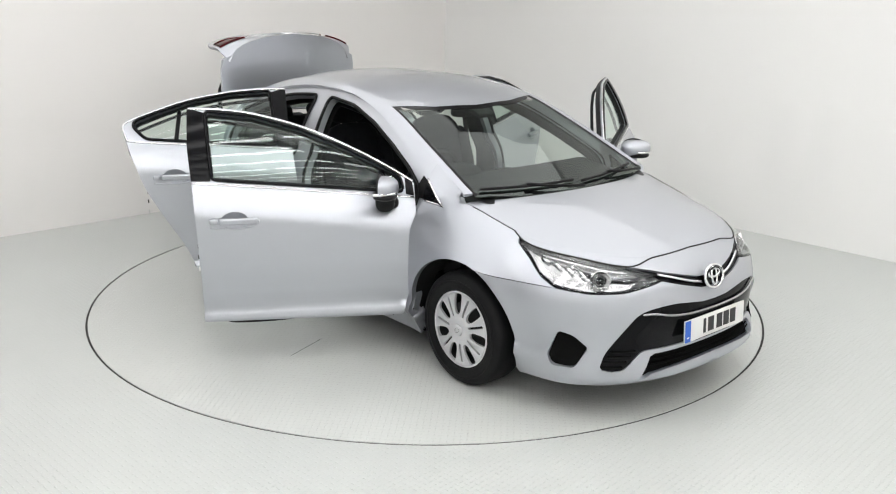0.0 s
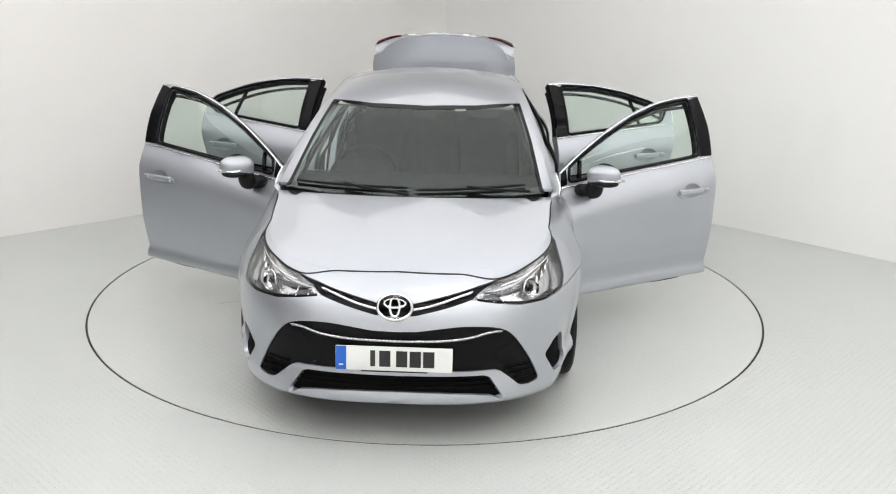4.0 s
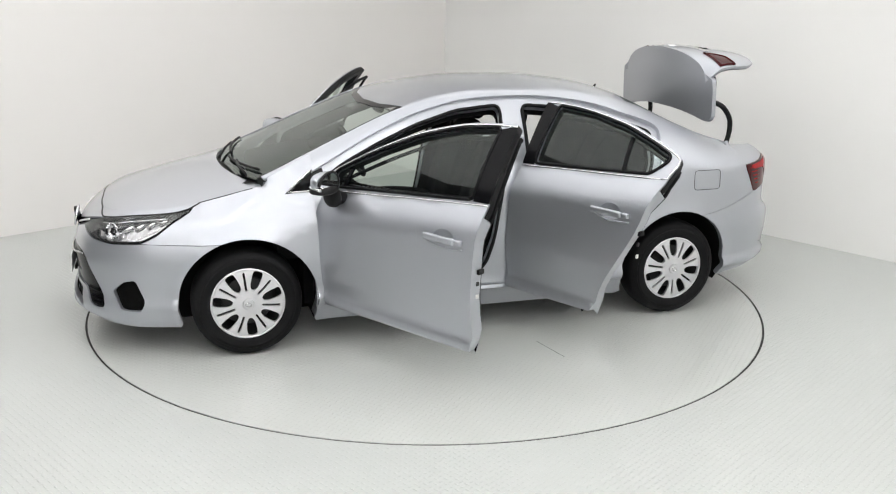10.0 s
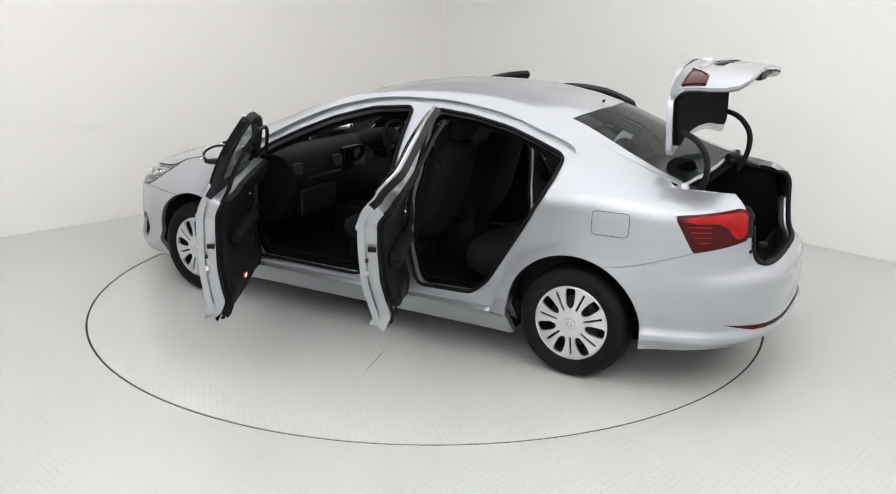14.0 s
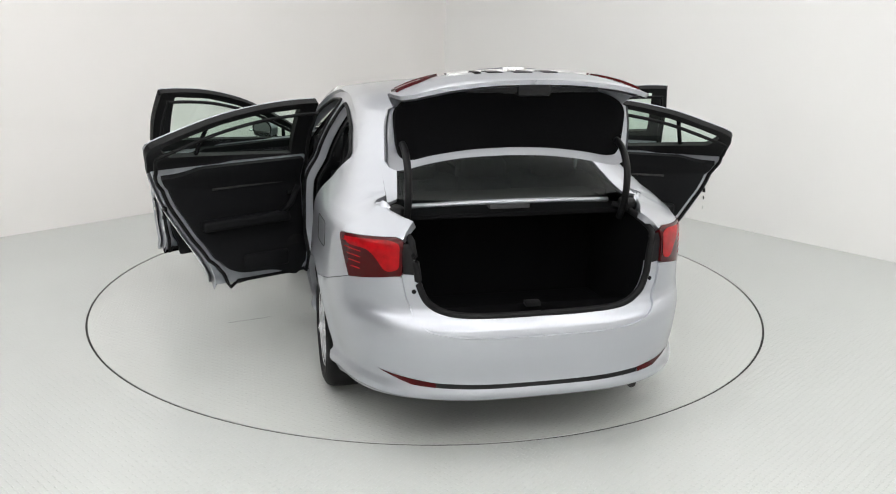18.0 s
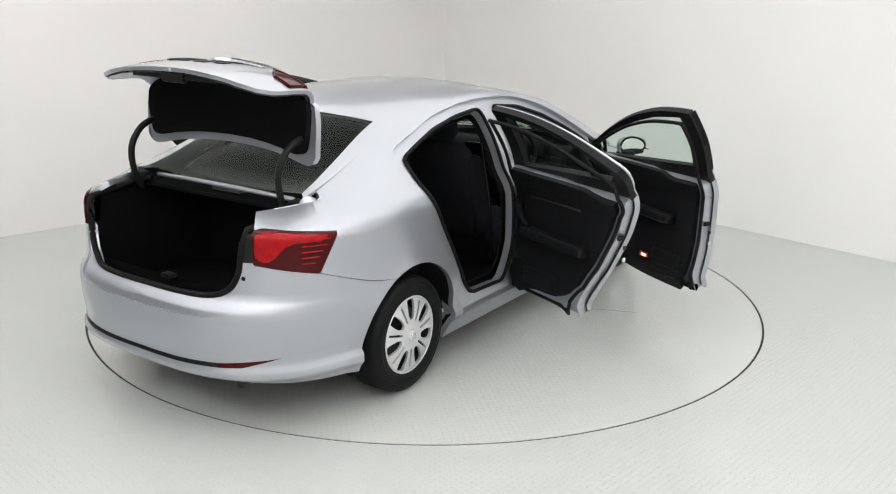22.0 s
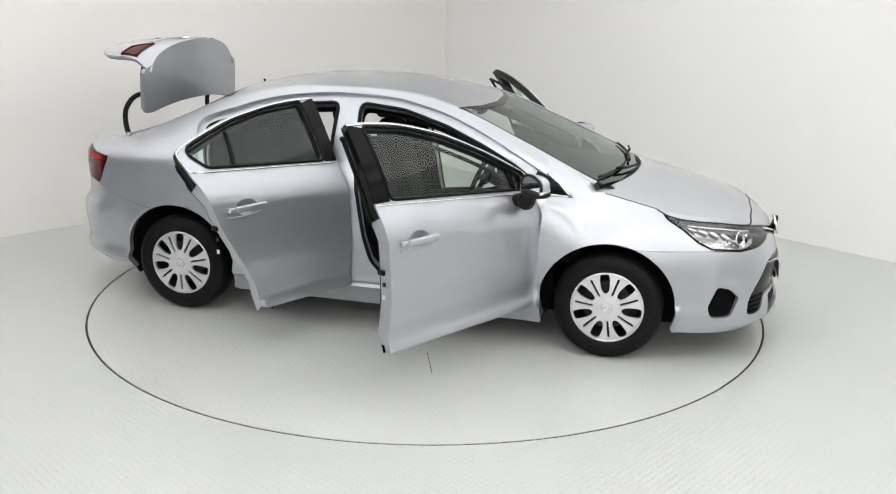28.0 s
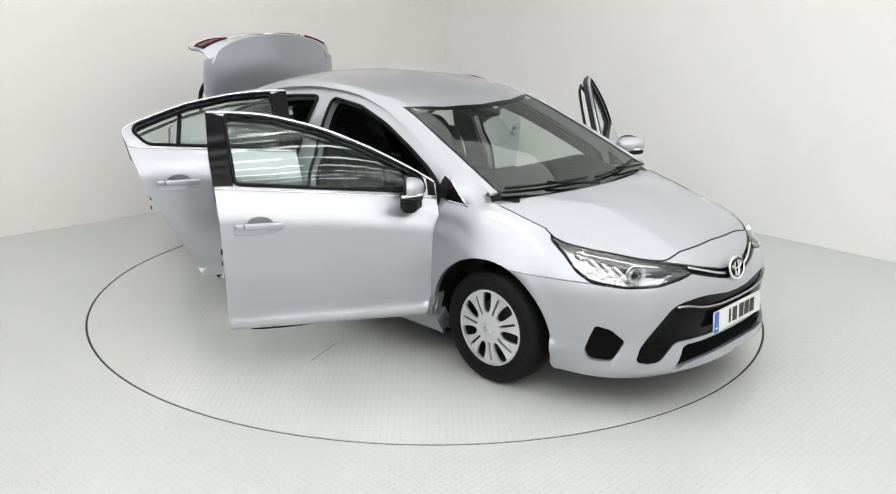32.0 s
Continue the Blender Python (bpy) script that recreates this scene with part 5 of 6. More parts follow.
# wheel houses and underside
def underbody():
    for x, zc, r in ((1.345, 0.302, 0.394), (-1.352, 0.317, 0.384)):
        for s in (1, -1):
            n = 20
            verts, faces = [], []
            ring = [(x + r * math.cos(radians(a)), zc + r * math.sin(radians(a))) for a in np.linspace(-20, 200, n)]
            rim = flank(np.array(ring))
            verts += [(q[0], s * (w[1] - 0.02), q[1]) for q, w in zip(ring, rim)]
            verts += [(q[0], s * 0.60, q[1]) for q in ring]
            faces = [[k, k + 1, n + k + 1, n + k] for k in range(n - 1)] + [[n + k for k in range(n)]]
            link_mesh("wheel_arch_liner", verts, faces, BLACK, car, "black wheel arch liner")
    bm = bmesh.new()
    box(bm, -0.95, 0.95, -0.76, 0.76, 0.19, 0.235, 0.01)
    part("underbody", bm, BLACK, car, "black underbody")
    block("front_undertray", 1.80, 2.05, -0.52, 0.52, 0.20, 0.24, BLACK, car, "black front undertray")
    block("rear_undertray", -2.08, -1.72, -0.66, 0.66, 0.26, 0.29, BLACK, car, "black rear undertray")
    block("engine_bay_filler", 0.98, 1.75, -0.54, 0.54, 0.24, 0.80, BLACK, car, "black engine bay")
    bm = bmesh.new()
    bmesh.ops.create_cone(bm, segments=16, radius1=0.022, radius2=0.022, depth=0.2, cap_ends=True, matrix=Matrix.Translation((-2.08, -0.50, 0.245)) @ Matrix.Rotation(radians(90), 4, "Y"))
    part("exhaust_pipe", bm, DARKMETAL, car, "dark metal exhaust pipe")


underbody()


# ---- boot: lid thrown up, lined well, hinges ----
lid_mid = pchip([-1.7, -1.82, -2.0, -2.15, -2.24, -2.3], [1.062, 1.064, 1.070, 1.074, 1.082, 1.088])


def lid_top(uv):
    x, y = uv[:, 0], uv[:, 1]
    return np.stack([x, y, lid_mid(x) - 0.042 * np.abs(y / 0.6) ** 2.0], 1)


BOOT_EDGE = [(0.0, 0.64), (0.3, 0.645), (0.45, 0.656), (0.53, 0.685), (0.575, 0.75), (0.592, 0.835)]


def lid_face(uv):
    """The flat rear face of the lid, drawn in a little towards its foot."""
    z = uv[:, 1]
    P = flank(np.stack([uv[:, 0], np.maximum(z, 0.70)], 1))
    P[:, 2] = np.where(z < 0.70, z, P[:, 2])
    P[:, 0] += 0.03 * np.clip((0.9 - z) / 0.25, 0, 1.2) ** 1.5
    return P


def boot_lid():
    ys = np.linspace(0.585, 0.0, 12)
    rim = [flank(np.array([(s_at(max(y, 0.0), -1), float(top_z(np.array([s_at(max(y, 0.0), -1)]))[0]))]))[0] for y in ys]
    rear = [(p[0], max(p[1], 0.0)) for p in rim]
    rear[-1] = (rear[-1][0], 0.0)
    front = smooth_line([(-1.858, 0.0), (-1.852, 0.2), (-1.832, 0.38), (-1.805, 0.52), (-1.808, 0.572), (-1.84, 0.600)], 4)
    half = front + [(-2.0, 0.602), (-2.08, 0.59)] + rear
    lid = panel("boot_lid", lid_top, half, (), (0.04, 0.06), PAINT, car, "raised silver boot lid", out=1, both=True, flange=0.03)
    h = Matrix.Translation((-1.685, 0, 1.085))
    lid.matrix_basis = Matrix.Translation((0.036, 0, 0.004)) @ h @ Matrix.Rotation(radians(LID_TURN), 4, "Y") @ h.inverted()
    e = S_TAIL
    face = [(e, 0.672)] + [at_y(y, -1, z + 0.008) for y, z in BOOT_EDGE[1:]] + [at_y(0.59, -1, 0.86), at_y(0.59, -1, 0.98)] + top_pts(at_y(0.59, -1, 1.0)[0], e, 12)
    panel("lid_rear_face", lid_face, face, (), (0.04, 0.03), PAINT, lid, "silver rear face of the boot lid", out=-1, both=True, flange=0.02)
    panel("lid_rear_shell", lid_face, inset(face, 0.004), (), (0.05, 0.04), PAINT, lid, "silver inner skin of the lid face", out=1, both=True, flange=0.0, lift=0.03)
    inner = smooth_line([(-1.893, 0.0), (-1.886, 0.2), (-1.866, 0.38), (-1.848, 0.49), (-1.875, 0.545), (-2.0, 0.565), (-2.08, 0.560), (-2.13, 0.50), (-2.17, 0.36), (-2.195, 0.2), (-2.20, 0.0)], 4)
    panel("lid_frame", lid_top, [(p[0] * 0.997, p[1] * 0.985) for p in half], (), (0.05, 0.06), PAINT, lid, "silver inner frame of the lid", out=-1, both=True, flange=0.0, lift=0.028)
    panel("lid_lining", lid_top, inner, (), (0.05, 0.06), CARPET, lid, "black felt lid lining", out=-1, both=True, flange=0.03, lift=0.058)
    for sd in (1, -1):
        # the darker red carries the unlit, shaded look of the lid lamps
        o = rounded([at_y(0.575, -1, 0.848), at_y(0.575, -1, 0.972), at_y(0.36, -1, 0.972), at_y(0.42, -1, 0.90), at_y(0.47, -1, 0.858)], 0.012)
        lamp = panel("lid_lamp", lid_face, o, (), (0.03, 0.02), DARKRED, lid, "boot lid lamp, its red darkened for shade", out=-1, side=sd, lift=0.006, flange=0.012)
        sweep("lamp_edge", surf_line(inset(o, 0.01), sd, 0.007, closed=True), 0.004, DARKRED, lid, n=5, closed=True)
    # plate recess hardware: plain dark holes and a chrome bar
    panel("plate_bar_trim", lid_face, [(e, 0.905), (e, 0.945), at_y(0.34, -1, 0.945), at_y(0.34, -1, 0.915)], (), (0.04, 0.02), CHROME, lid, "chrome bar over the plate recess", out=-1, both=True, lift=0.008, flange=0.008)
    for y, w, z, hh in ((0.21, 0.03, 0.87, 0.05), (0.13, 0.07, 0.87, 0.045), (0.0, 0.085, 0.87, 0.055), (-0.13, 0.07, 0.87, 0.045)):
        x = float(lid_face(np.array([(e, z)]))[0][0])
        bm = bmesh.new()
        box(bm, x - 0.003, x + 0.012, y - w / 2, y + w / 2, z - hh / 2, z + hh / 2, 0.003)
        part("lid_socket", bm, BLACK, lid, "small black socket")
    xf = float(lid_face(np.array([(e, 0.70)]))[0][0])
    bm = bmesh.new()
    box(bm, xf + 0.02, xf + 0.075, -0.075, 0.075, 0.675, 0.715, 0.012)
    box(bm, xf + 0.03, xf + 0.06, -0.30, 0.30, 0.688, 0.702, 0.006)
    part("lid_lock", bm, BLACK, lid, "black lid lock and cable")
    bm = bmesh.new()
    box(bm, -2.20, -2.15, -0.06, 0.06, 0.955, 1.02, 0.01)
    part("lid_latch", bm, BLACK, lid, "black lid latch")
    bx = float(flank(np.array([(e, 0.99)]))[0][0])
    sweep("lid_badge", [(bx - 0.006, 0.05 * math.cos(t), 0.988 + 0.034 * math.sin(t)) for t in np.linspace(0, 2 * math.pi, 26, endpoint=False)], 0.006, CHROME, lid, "chrome badge ring", n=6, closed=True)
    return lid


LID_TURN = 91
boot_lid()


def deck_edge(sd):
    """The painted shoulder between the rear quarter and the boot opening, folded down into a gutter."""
    ss = np.concatenate([np.linspace(-1.85, -1.93, 6), np.linspace(-1.95, s_of(-2.11), 18)])
    rim = [flank(np.array([(s, float(rail_z(s)) if s > -1.94 else float(top_z(np.array([s]))[0]) - 0.001)]))[0] for s in ss]
    verts, faces = [], []
    for x, y, z in rim:
        yi = min(0.606, y - 0.004)
        prof = [(y, z), ((y + yi) / 2, z + 0.003), (yi, z + 0.001), (yi - 0.006, z - 0.010), (yi - 0.010, z - 0.055), (0.560, z - 0.058)]
        verts += [(max(x, -2.125), sd * q, h) for q, h in prof]
    k = 6
    for i in range(len(rim) - 1):
        faces += [[i * k + j, i * k + j + 1, (i + 1) * k + j + 1, (i + 1) * k + j][::sd] for j in range(k - 1)]
    g = link_mesh("boot_gutter", verts, faces, PAINT, car, "silver boot shoulder and gutter")
    g.data.set_sharp_from_angle(angle=radians(50))


def boot_well():
    # painted frame behind the lid line with the dark opening in it
    e = S_TAIL
    rim = smooth_line([(e, 0.668), at_y(0.25, -1, 0.669), at_y(0.40, -1, 0.677), at_y(0.49, -1, 0.710), at_y(0.53, -1, 0.78), at_y(0.540, -1, 0.84)], 4)
    fr = [(e, 0.54)] + rim + [at_y(0.60, -1, 0.84), at_y(0.64, -1, 0.58), at_y(0.4, -1, 0.545)]
    panel("boot_frame", flank, fr, (), (0.03, 0.009), PAINT, car, "silver boot opening frame", out=-1, both=True, lift=-0.012, flange=0.03)
    edge = rim + [at_y(0.552, -1, 0.92), at_y(0.562, -1, 0.99)]
    L = surf_line(edge, 1, -0.016)
    side_run = [(-2.02, 0.568, 0.995), (-1.92, 0.568, 1.005), (-1.84, 0.56, 1.015), (-1.815, 0.5, 1.03)]
    loop = L + side_run
    sweep("boot_seal", [(x, -y, z) for x, y, z in loop[::-1]] + loop, 0.016, RUBBER, car, "black boot seal", n=6)
    for sd in (1, -1):
        deck_edge(sd)
        # black filler added over the notch between pillar foot and gutter
        bm = bmesh.new()
        soft_block(bm, (-1.838, sd * 0.568, 1.030), (0.052, 0.040, 0.036), 2.8)
        part("hinge_filler", bm, BLACK, car, "black filler at the hinge foot")
        bm = bmesh.new()
        bmesh.ops.create_uvsphere(bm, u_segments=10, v_segments=6, radius=0.011)
        bmesh.ops.translate(bm, verts=bm.verts, vec=(-2.172, sd * 0.548, 0.762))
        part("lid_buffer", bm, RUBBER, car, "black lid buffer")
        panel("lamp_socket", flank, [at_y(0.596, -1, 0.838), at_y(0.596, -1, 0.972), at_y(0.556, -1, 0.972), at_y(0.552, -1, 0.838)], (), (0.02, 0.02), BLACK, car, "black lamp socket panel", out=-1, side=sd, lift=-0.006, flange=0.03)
        P = [(-1.85, sd * 0.525, 0.97), (-1.885, sd * 0.525, 1.03), (-1.91, sd * 0.525, 1.12), (-1.905, sd * 0.525, 1.21), (-1.86, sd * 0.525, 1.28), (-1.81, sd * 0.525, 1.315), (-1.755, sd * 0.525, 1.332)]
        sweep("lid_hinge", smooth_line(P, 4), 0.017, BLACK, car, "black curved lid hinge", n=8)
    sweep("screen_sill", [(-1.825 + 0.05 * (y / 0.5) ** 2, y, 1.062 - 0.02 * (y / 0.5) ** 2) for y in np.linspace(-0.49, 0.49, 14)], 0.012, PAINT, car, "silver sill under the rear screen", n=8)
    bm = bmesh.new()
    lo = [bm.verts.new(v) for v in ((-2.13, -0.575, 0.50), (-1.40, -0.575, 0.46), (-1.40, 0.575, 0.46), (-2.13, 0.575, 0.50))]
    hi = [bm.verts.new(v) for v in ((-2.13, -0.575, 0.66), (-1.36, -0.575, 1.0), (-1.36, 0.575, 1.0), (-2.13, 0.575, 0.66))]
    tl = [bm.verts.new(v) for v in ((-2.07, -0.575, 1.0), (-2.07, 0.575, 1.0))]
    bm.faces.new(lo)
    bm.faces.new((lo[1], hi[1], hi[2], lo[2]))
    bm.faces.new((lo[0], hi[0], hi[3], lo[3]))
    bm.faces.new((lo[0], lo[1], hi[1], tl[0], hi[0]))
    bm.faces.new((lo[3], lo[2], hi[2], tl[1], hi[3]))
    bmesh.ops.recalc_face_normals(bm, faces=bm.faces)
    for f in bm.faces:
        f.normal_flip()
    part("boot_lining", bm, CARPET, car, "black boot carpet lining", smooth=False)
    block("boot_striker", -2.165, -2.12, -0.035, 0.035, 0.655, 0.676, BLACK, car, "black striker", 0.004)
    block("parcel_shelf", -1.82, -1.22, -0.56, 0.56, 0.985, 1.01, CARPET, car, "black parcel shelf", 0.008)
    block("stop_lamp", -1.76, -1.70, -0.10, 0.10, 1.01, 1.035, GREY, car, "grey high stop lamp", 0.006)


boot_well()


# ---- cabin ----
def front_seat(y):
    bm = bmesh.new()
    soft_block(bm, (0.10, y, 0.50), (0.28, 0.245, 0.09), 4, Matrix.Rotation(radians(-6), 4, "Y"))
    seat = part("front_seat", bm, FABRIC, car, "dark fabric front seat")
    for s in (1, -1):
        bm = bmesh.new()
        soft_block(bm, (0.08, y + s * 0.22, 0.53), (0.25, 0.05, 0.085), 3, Matrix.Rotation(radians(-6), 4, "Y"))
        part("seat_bolster", bm, FABRIC, seat)
    lean = Matrix.Rotation(radians(-17), 4, "Y")
    bm = bmesh.new()
    soft_block(bm, (-0.275, y, 0.83), (0.08, 0.225, 0.33), 3.6, lean)
    part("backrest", bm, FABRIC, seat, "dark fabric backrest")
    for s in (1, -1):
        bm = bmesh.new()
        soft_block(bm, (-0.235, y + s * 0.205, 0.80), (0.085, 0.05, 0.27), 3, lean)
        part("back_bolster", bm, FABRIC, seat)
    bm = bmesh.new()
    soft_block(bm, (-0.40, y, 1.235), (0.06, 0.135, 0.095), 3, lean)
    part("headrest", bm, FABRIC, seat, "dark fabric headrest")
    for s in (1, -1):
        sweep("headrest_post", [(-0.36, y + s * 0.06, 1.10), (-0.39, y + s * 0.06, 1.20)], 0.007, CHROME, seat, n=6)
    block("seat_base", -0.12, 0.32, y - 0.2, y + 0.2, 0.30, 0.44, BLACK, seat, "black seat base", 0.02)
    block("seat_side", -0.15, 0.25, y - 0.262, y - 0.235, 0.38, 0.46, TRIM, seat, "black seat side cover", 0.012)


front_seat(0.36), front_seat(-0.36)


def rear_seat():
    bm = bmesh.new()
    for y in (-0.38, 0.38):
        soft_block(bm, (-0.82, y, 0.48), (0.27, 0.32, 0.10), 4, Matrix.Rotation(radians(-7), 4, "Y"))
    soft_block(bm, (-0.82, 0, 0.475), (0.26, 0.2, 0.10), 4, Matrix.Rotation(radians(-7), 4, "Y"))
    seat = part("rear_seat", bm, FABRIC, car, "dark fabric rear bench")
    lean = Matrix.Rotation(radians(-24), 4, "Y")
    bm = bmesh.new()
    for y in (-0.37, 0.37):
        soft_block(bm, (-1.15, y, 0.80), (0.09, 0.31, 0.31), 4, lean)
    soft_block(bm, (-1.16, 0, 0.80), (0.09, 0.18, 0.31), 4, lean)
    part("rear_backrest", bm, FABRIC, seat, "dark fabric rear backrest")
    for y in (-0.38, 0.0, 0.38):
        bm = bmesh.new()
        soft_block(bm, (-1.275, y, 1.115), (0.05, 0.12, 0.07), 3, lean)
        part("rear_headrest", bm, FABRIC, seat, "dark fabric rear headrest")
    for y in (-0.2, 0.22):
        block("belt_buckle", -0.99, -0.96, y - 0.02, y + 0.02, 0.56, 0.62, BLACK, seat, "black belt buckle", 0.006)


rear_seat()


def extrude_y(name, prof, y0, y1, mat, label, n=2, bow=None):
    k = len(prof)
    verts, faces = [], []
    for i in range(n):
        y = y0 + (y1 - y0) * i / (n - 1)
        verts += [(x + (bow(y, x) if bow else 0), y, z) for x, z in prof]
    faces = [[i * k + j, i * k + (j + 1) % k, (i + 1) * k + (j + 1) % k, (i + 1) * k + j] for i in range(n - 1) for j in range(k)]
    faces += [list(range(k)), [(n - 1) * k + j for j in range(k)][::-1]]
    ob = link_mesh(name, verts, faces, mat, car, label)
    ob.data.set_sharp_from_angle(angle=radians(50))
    return ob


def cabin():
    dash = extrude_y("dashboard", smooth_line([(1.25, 0.905), (1.05, 0.945), (0.86, 0.972), (0.74, 0.962), (0.685, 0.90), (0.675, 0.80), (0.72, 0.66), (0.82, 0.52)], 4) + [(1.2, 0.5)],
                     -0.70, 0.70, TRIM, "black soft-touch dashboard", 15, lambda y, x: -0.05 * (y / 0.7) ** 2 * (1 if x > 0.9 else 0.3))
    bm = bmesh.new()
    soft_block(bm, (0.70, -0.36, 0.955), (0.10, 0.19, 0.075), 3)
    part("instrument_hood", bm, TRIM, dash, "black instrument hood")
    bm = bmesh.new()
    box(bm, 0.615, 0.66, -0.50, -0.22, 0.885, 0.965, 0.02, 3)
    part("instruments", bm, GLOSS, dash, "dark instrument panel")
    bm = bmesh.new()
    box(bm, 0.655, 0.70, -0.125, 0.125, 0.80, 0.955, 0.012, 3)
    part("centre_screen", bm, GLOSS, dash, "black centre screen")
    for y in (-0.62, -0.19, 0.19, 0.62):
        bm = bmesh.new()
        box(bm, 0.66, 0.70, y - 0.045, y + 0.045, 0.84, 0.92, 0.012, 2)
        part("air_vent", bm, DARKMETAL, dash, "dark air vent")
    bm = bmesh.new()
    box(bm, 0.665, 0.69, 0.16, 0.66, 0.80, 0.815, 0.005, 2)
    part("dash_strip", bm, DARKMETAL, dash, "dark grey dash strip")
    bm = bmesh.new()
    box(bm, 0.66, 0.72, 0.22, 0.60, 0.56, 0.74, 0.02, 3)
    part("glove_box", bm, TRIM, dash, "black glove box")
    con = block("centre_console", -0.25, 0.78, -0.11, 0.11, 0.28, 0.54, TRIM, car, "black centre console", 0.03, 3)
    bm = bmesh.new()
    box(bm, -0.28, 0.05, -0.09, 0.09, 0.54, 0.63, 0.03, 3)
    part("centre_armrest", bm, FABRIC, con, "black centre armrest")
    sweep("gear_lever", [(0.36, 0, 0.53), (0.34, 0, 0.62), (0.33, 0, 0.66)], [0.03, 0.012, 0.024], BLACK, con, "black gear lever", n=10)
    # steering wheel
    m = Matrix.Translation((0.50, -0.36, 0.93)) @ Matrix.Rotation(radians(-66), 4, "Y")
    w = sweep("steering_wheel", [m @ Vector((0.178 * math.cos(t), 0.185 * math.sin(t), 0)) for t in np.linspace(0, 2 * math.pi, 36, endpoint=False)], 0.015, TRIM, car, "black steering wheel", n=8, closed=True)
    bm = bmesh.new()
    soft_block(bm, (0, 0, 0), (0.06, 0.075, 0.03), 3)
    bmesh.ops.transform(bm, matrix=m @ Matrix.Translation((0, 0, -0.03)), verts=bm.verts)
    part("wheel_boss", bm, TRIM, w, "black wheel boss")
    for a in (90, 270, 180):
        sweep("wheel_spoke", [m @ Vector((0.05 * math.cos(radians(a)), 0.05 * math.sin(radians(a)), -0.03)), m @ Vector((0.175 * math.cos(radians(a)), 0.18 * math.sin(radians(a)), 0))], 0.016, DARKMETAL if a != 180 else TRIM, w, n=8)
    sweep("steering_column", [m @ Vector((0, 0, -0.04)), m @ Vector((0, 0, -0.25))], 0.04, TRIM, w, "black column cover", n=10)
    # tub
    for y in (-0.725, 0.725):
        block("inner_sill", -1.0, 0.95, y - 0.035, y + 0.035, 0.235, 0.348, TRIM, car, "black sill trim", 0.01)
    block("cabin_carpet", -1.0, 1.0, -0.72, 0.72, 0.236, 0.30, CARPET, car, "black cabin carpet", 0.01)
    block("bulkhead", 0.96, 1.02, -0.74, 0.74, 0.236, 0.93, CARPET, car, "black bulkhead", 0.005)
    block("rear_bulkhead", -1.36, -1.32, -0.66, 0.66, 0.236, 1.0, CARPET, car, "black rear bulkhead", 0.005)
    for s in (1, -1):
        block("wheel_house", -1.34, -0.98, s * 0.66 - 0.07, s * 0.66 + 0.07, 0.24, 0.74, TRIM, car, "black rear side trim", 0.03, 3)
        # pillar linings
        outer = [(0.955, 0.90), (0.955, 1.03)] + [(x, float(rail_z(x)) - 0.014) for x in np.linspace(0.95, -1.2, 24)] + [(-1.36, 1.20), (-1.42, 1.06), (-1.30, 0.92), (-1.1, 0.68), (-0.97, 0.40), (-0.9, 0.30), (0.93, 0.30)]
        front = rounded([(0.85, 0.365), (0.885, 0.70), (0.89, 0.975), (0.77, 1.058), (0.57, 1.155), (0.33, 1.248), (0.08, 1.310), (-0.205, 1.340), (-0.165, 0.97), (-0.105, 0.60), (-0.06, 0.44), (0.02, 0.365)], 0.05)
        rear = rounded([(-0.365, 0.367), (-0.33, 0.60), (-0.34, 1.338), (-0.60, 1.318), (-0.86, 1.278), (-1.04, 1.230), (-1.19, 1.18), (-1.18, 1.12), (-1.13, 0.98), (-1.04, 0.80), (-0.92, 0.60), (-0.83, 0.46), (-0.73, 0.375)], 0.05)
        front, rear = raised(front), raised(rear)
        panel("pillar_lining", flank, outer, [front, rear], (0.06, 0.05), TRIM, car, "dark pillar lining", out=1, side=s, lift=0.112, flange=0.012)
        sweep("seat_belt", [(-0.30, s * 0.60, 1.20), (-0.27, s * 0.64, 0.9), (-0.22, s * 0.68, 0.45)], 0.018, BLACK, car, "black seat belt", n=6, flat=0.15)
        block("door_check", 0.86, 0.93, s * 0.80 - 0.012, s * 0.80 + 0.012, 0.62, 0.65, BLACK, car, "black door check strap", 0.004)
        for x, z in ((-0.155, 0.70), (-1.075, 0.80)):
            bm = bmesh.new()
            P = flank(np.array([(x, z)]))[0]
            soft_block(bm, (x, s * (P[1] - 0.055), z), (0.012, 0.012, 0.022), 2.5)
            part("door_striker", bm, BLACK, car, "black door striker")
        bm = bmesh.new()
        P = flank(np.array([(-0.16, 0.52)]))[0]
        box(bm, -0.19, -0.13, s * (P[1] - 0.054) - 0.002, s * (P[1] - 0.054) + 0.002, 0.49, 0.54, 0.001)
        part("pillar_label", bm, LABEL, car, "pale pillar label")
    hl = [(0.47, 0.0), (0.36, 0.90), (0.0, 0.96), (-1.10, 0.93), (-1.17, 0.0)]
    panel("headliner", roof, hl, (), (0.1, 0.1), HEADLINER, car, "grey roof lining", out=-1, both=True, lift=0.045, flange=0.0)
    bm = bmesh.new()
    soft_block(bm, (0.40, 0, 1.285), (0.022, 0.125, 0.038), 3)
    mir = part("inner_mirror", bm, BLACK, car, "black inner mirror")
    sweep("mirror_stalk", [(0.42, 0, 1.29), (0.47, 0, 1.335)], 0.015, BLACK, mir, n=8)
    block("sensor_cover", 0.44, 0.60, -0.07, 0.07, 1.315, 1.345, BLACK, mir, "black sensor cover", 0.012, 2, Matrix.Translation((0.52, 0, 1.305)) @ Matrix.Rotation(radians(22), 4, "Y") @ Matrix.Translation((-0.52, 0, -1.33)))
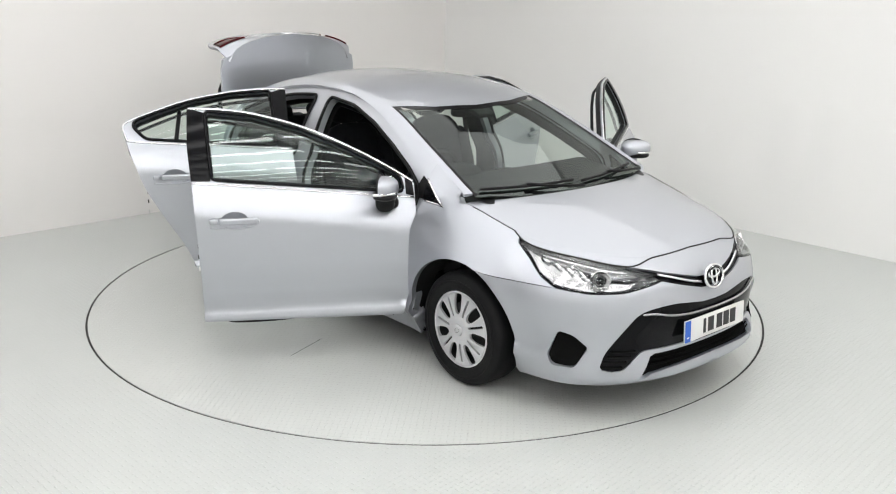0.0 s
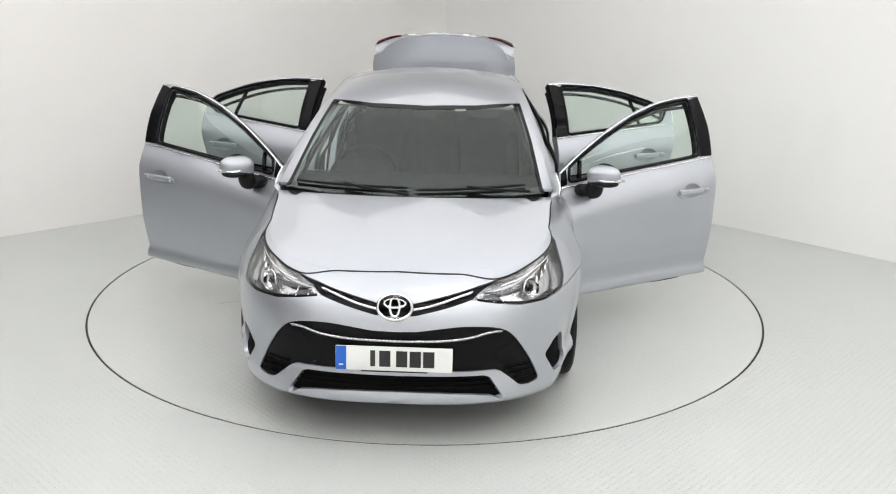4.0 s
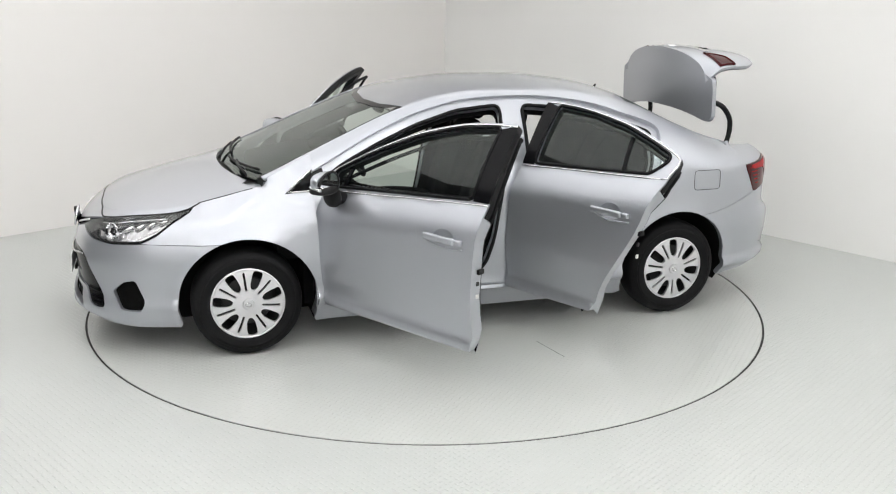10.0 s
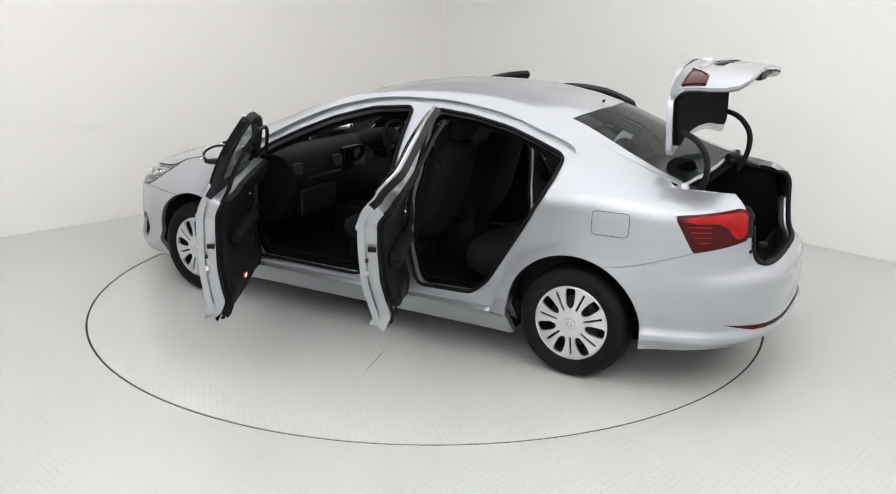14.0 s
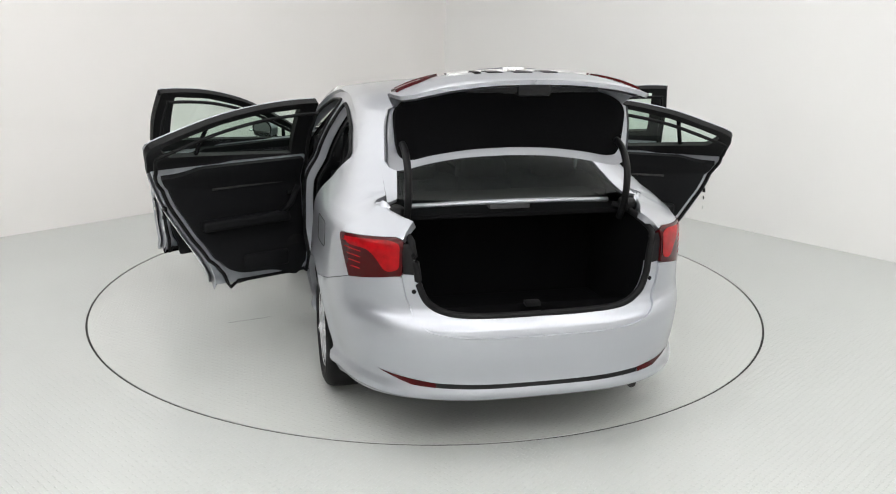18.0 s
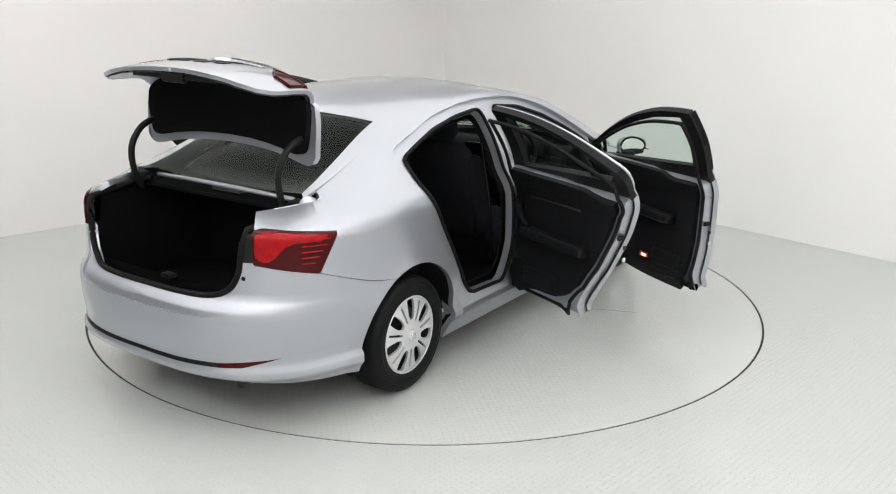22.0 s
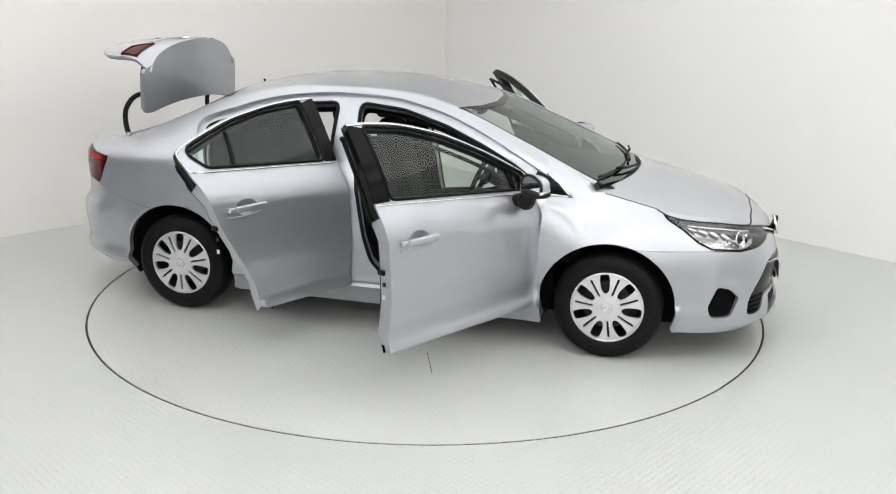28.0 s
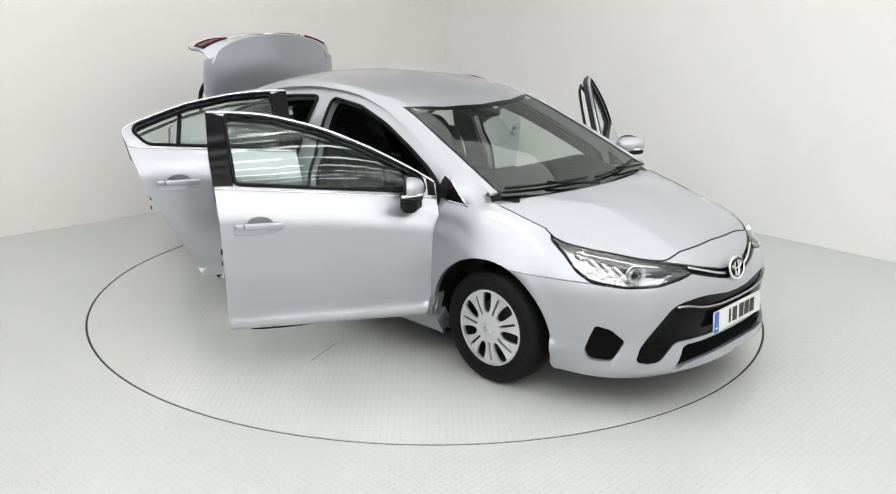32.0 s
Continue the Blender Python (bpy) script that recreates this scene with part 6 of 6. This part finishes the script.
    for s in (1, -1):
        block("sun_visor", 0.30, 0.46, s * 0.34 - 0.2, s * 0.34 + 0.2, 1.335, 1.352, HEADLINER, car, "grey sun visor", 0.007, 2, Matrix.Translation((0.38, 0, 1.34)) @ Matrix.Rotation(radians(14), 4, "Y") @ Matrix.Translation((-0.38, 0, -1.34)))


cabin()


# ---- scuttle and wipers ----
def scuttle():
    half = [(1.455, 0.0), (1.44, 0.35), (1.39, 0.7), (1.325, 0.87), (1.262, 0.925), (1.245, 0.90), (1.30, 0.6), (1.345, 0.0)]
    panel("scuttle", roof, half, (), (0.03, 0.08), BLACK, car, "black scuttle below the windscreen", out=1, both=True, flange=0.0, lift=-0.022)
    band = [(1.41, 0.0), (1.36, 0.6), (1.265, 0.935), (1.20, 0.935), (1.30, 0.6), (1.345, 0.0)]
    panel("screen_border", roof, band, (), (0.03, 0.08), GLOSS, car, "black border of the windscreen", out=1, both=True, flange=0.0, lift=-0.008)
    def foot(u):
        return 1.41 - 0.145 * (abs(u) / 0.935) ** 2
    for u0, u1 in ((-0.86, -0.04), (0.03, 0.80)):
        us = np.linspace(u0, u1, 10)
        P = roof(np.array([(foot(u) - 0.05 - 0.02 * i / 9, u) for i, u in enumerate(us)]))
        b = sweep("wiper", [(p[0], p[1], p[2] + 0.010) for p in P], 0.008, BLACK, car, "black wiper blade", n=6)
        um = u0 + (u1 - u0) * 0.45
        Q = roof(np.array([(foot(um) - 0.055, um), (foot(um + 0.15) - 0.03, um + 0.15), (foot(u1) + 0.005, u1 + 0.02)]))
        sweep("wiper_arm", [(p[0], p[1], p[2] + 0.024 - 0.004 * i) for i, p in enumerate(Q)], 0.008, BLACK, b, "black wiper arm", n=6)


scuttle()


# ---- motion: the turntable carries the car round ----
TURN = [(0.0, -50.2), (0.5, -53.2), (1.0, -58.4), (1.5, -64.2), (2.0, -70.2), (3.0, -81.9), (4.5, -99.6), (6.0, -117.25), (7.0, -128.95), (8.0, -140.45), (9.0, -151.9),
        (10.0, -163.4), (11.0, -175.05), (12.0, -186.9), (13.0, -198.75), (14.0, -210.5), (15.5, -228.2), (17.0, -245.9), (18.0, -257.7), (19.0, -269.45), (20.0, -281.2),
        (21.0, -293.05), (22.0, -305.0), (23.0, -316.85), (24.0, -328.7), (25.0, -340.7), (26.5, -358.6), (28.0, -376.4), (28.5, -382.1), (29.0, -387.9), (29.5, -393.4),
        (30.0, -398.8), (30.5, -402.4), (31.0, -404.2), (31.4, -404.47), (32.0, -404.47)]


def motions():
    walk(turntable, [(t, pose(0, 0, 0, 0, 0, a)) for t, a in TURN])
    walk(car, [(t, Matrix.Rotation(radians(a), 4, "Z") @ Matrix.Translation((-0.045, -0.003, 0))) for t, a in TURN])


motions()
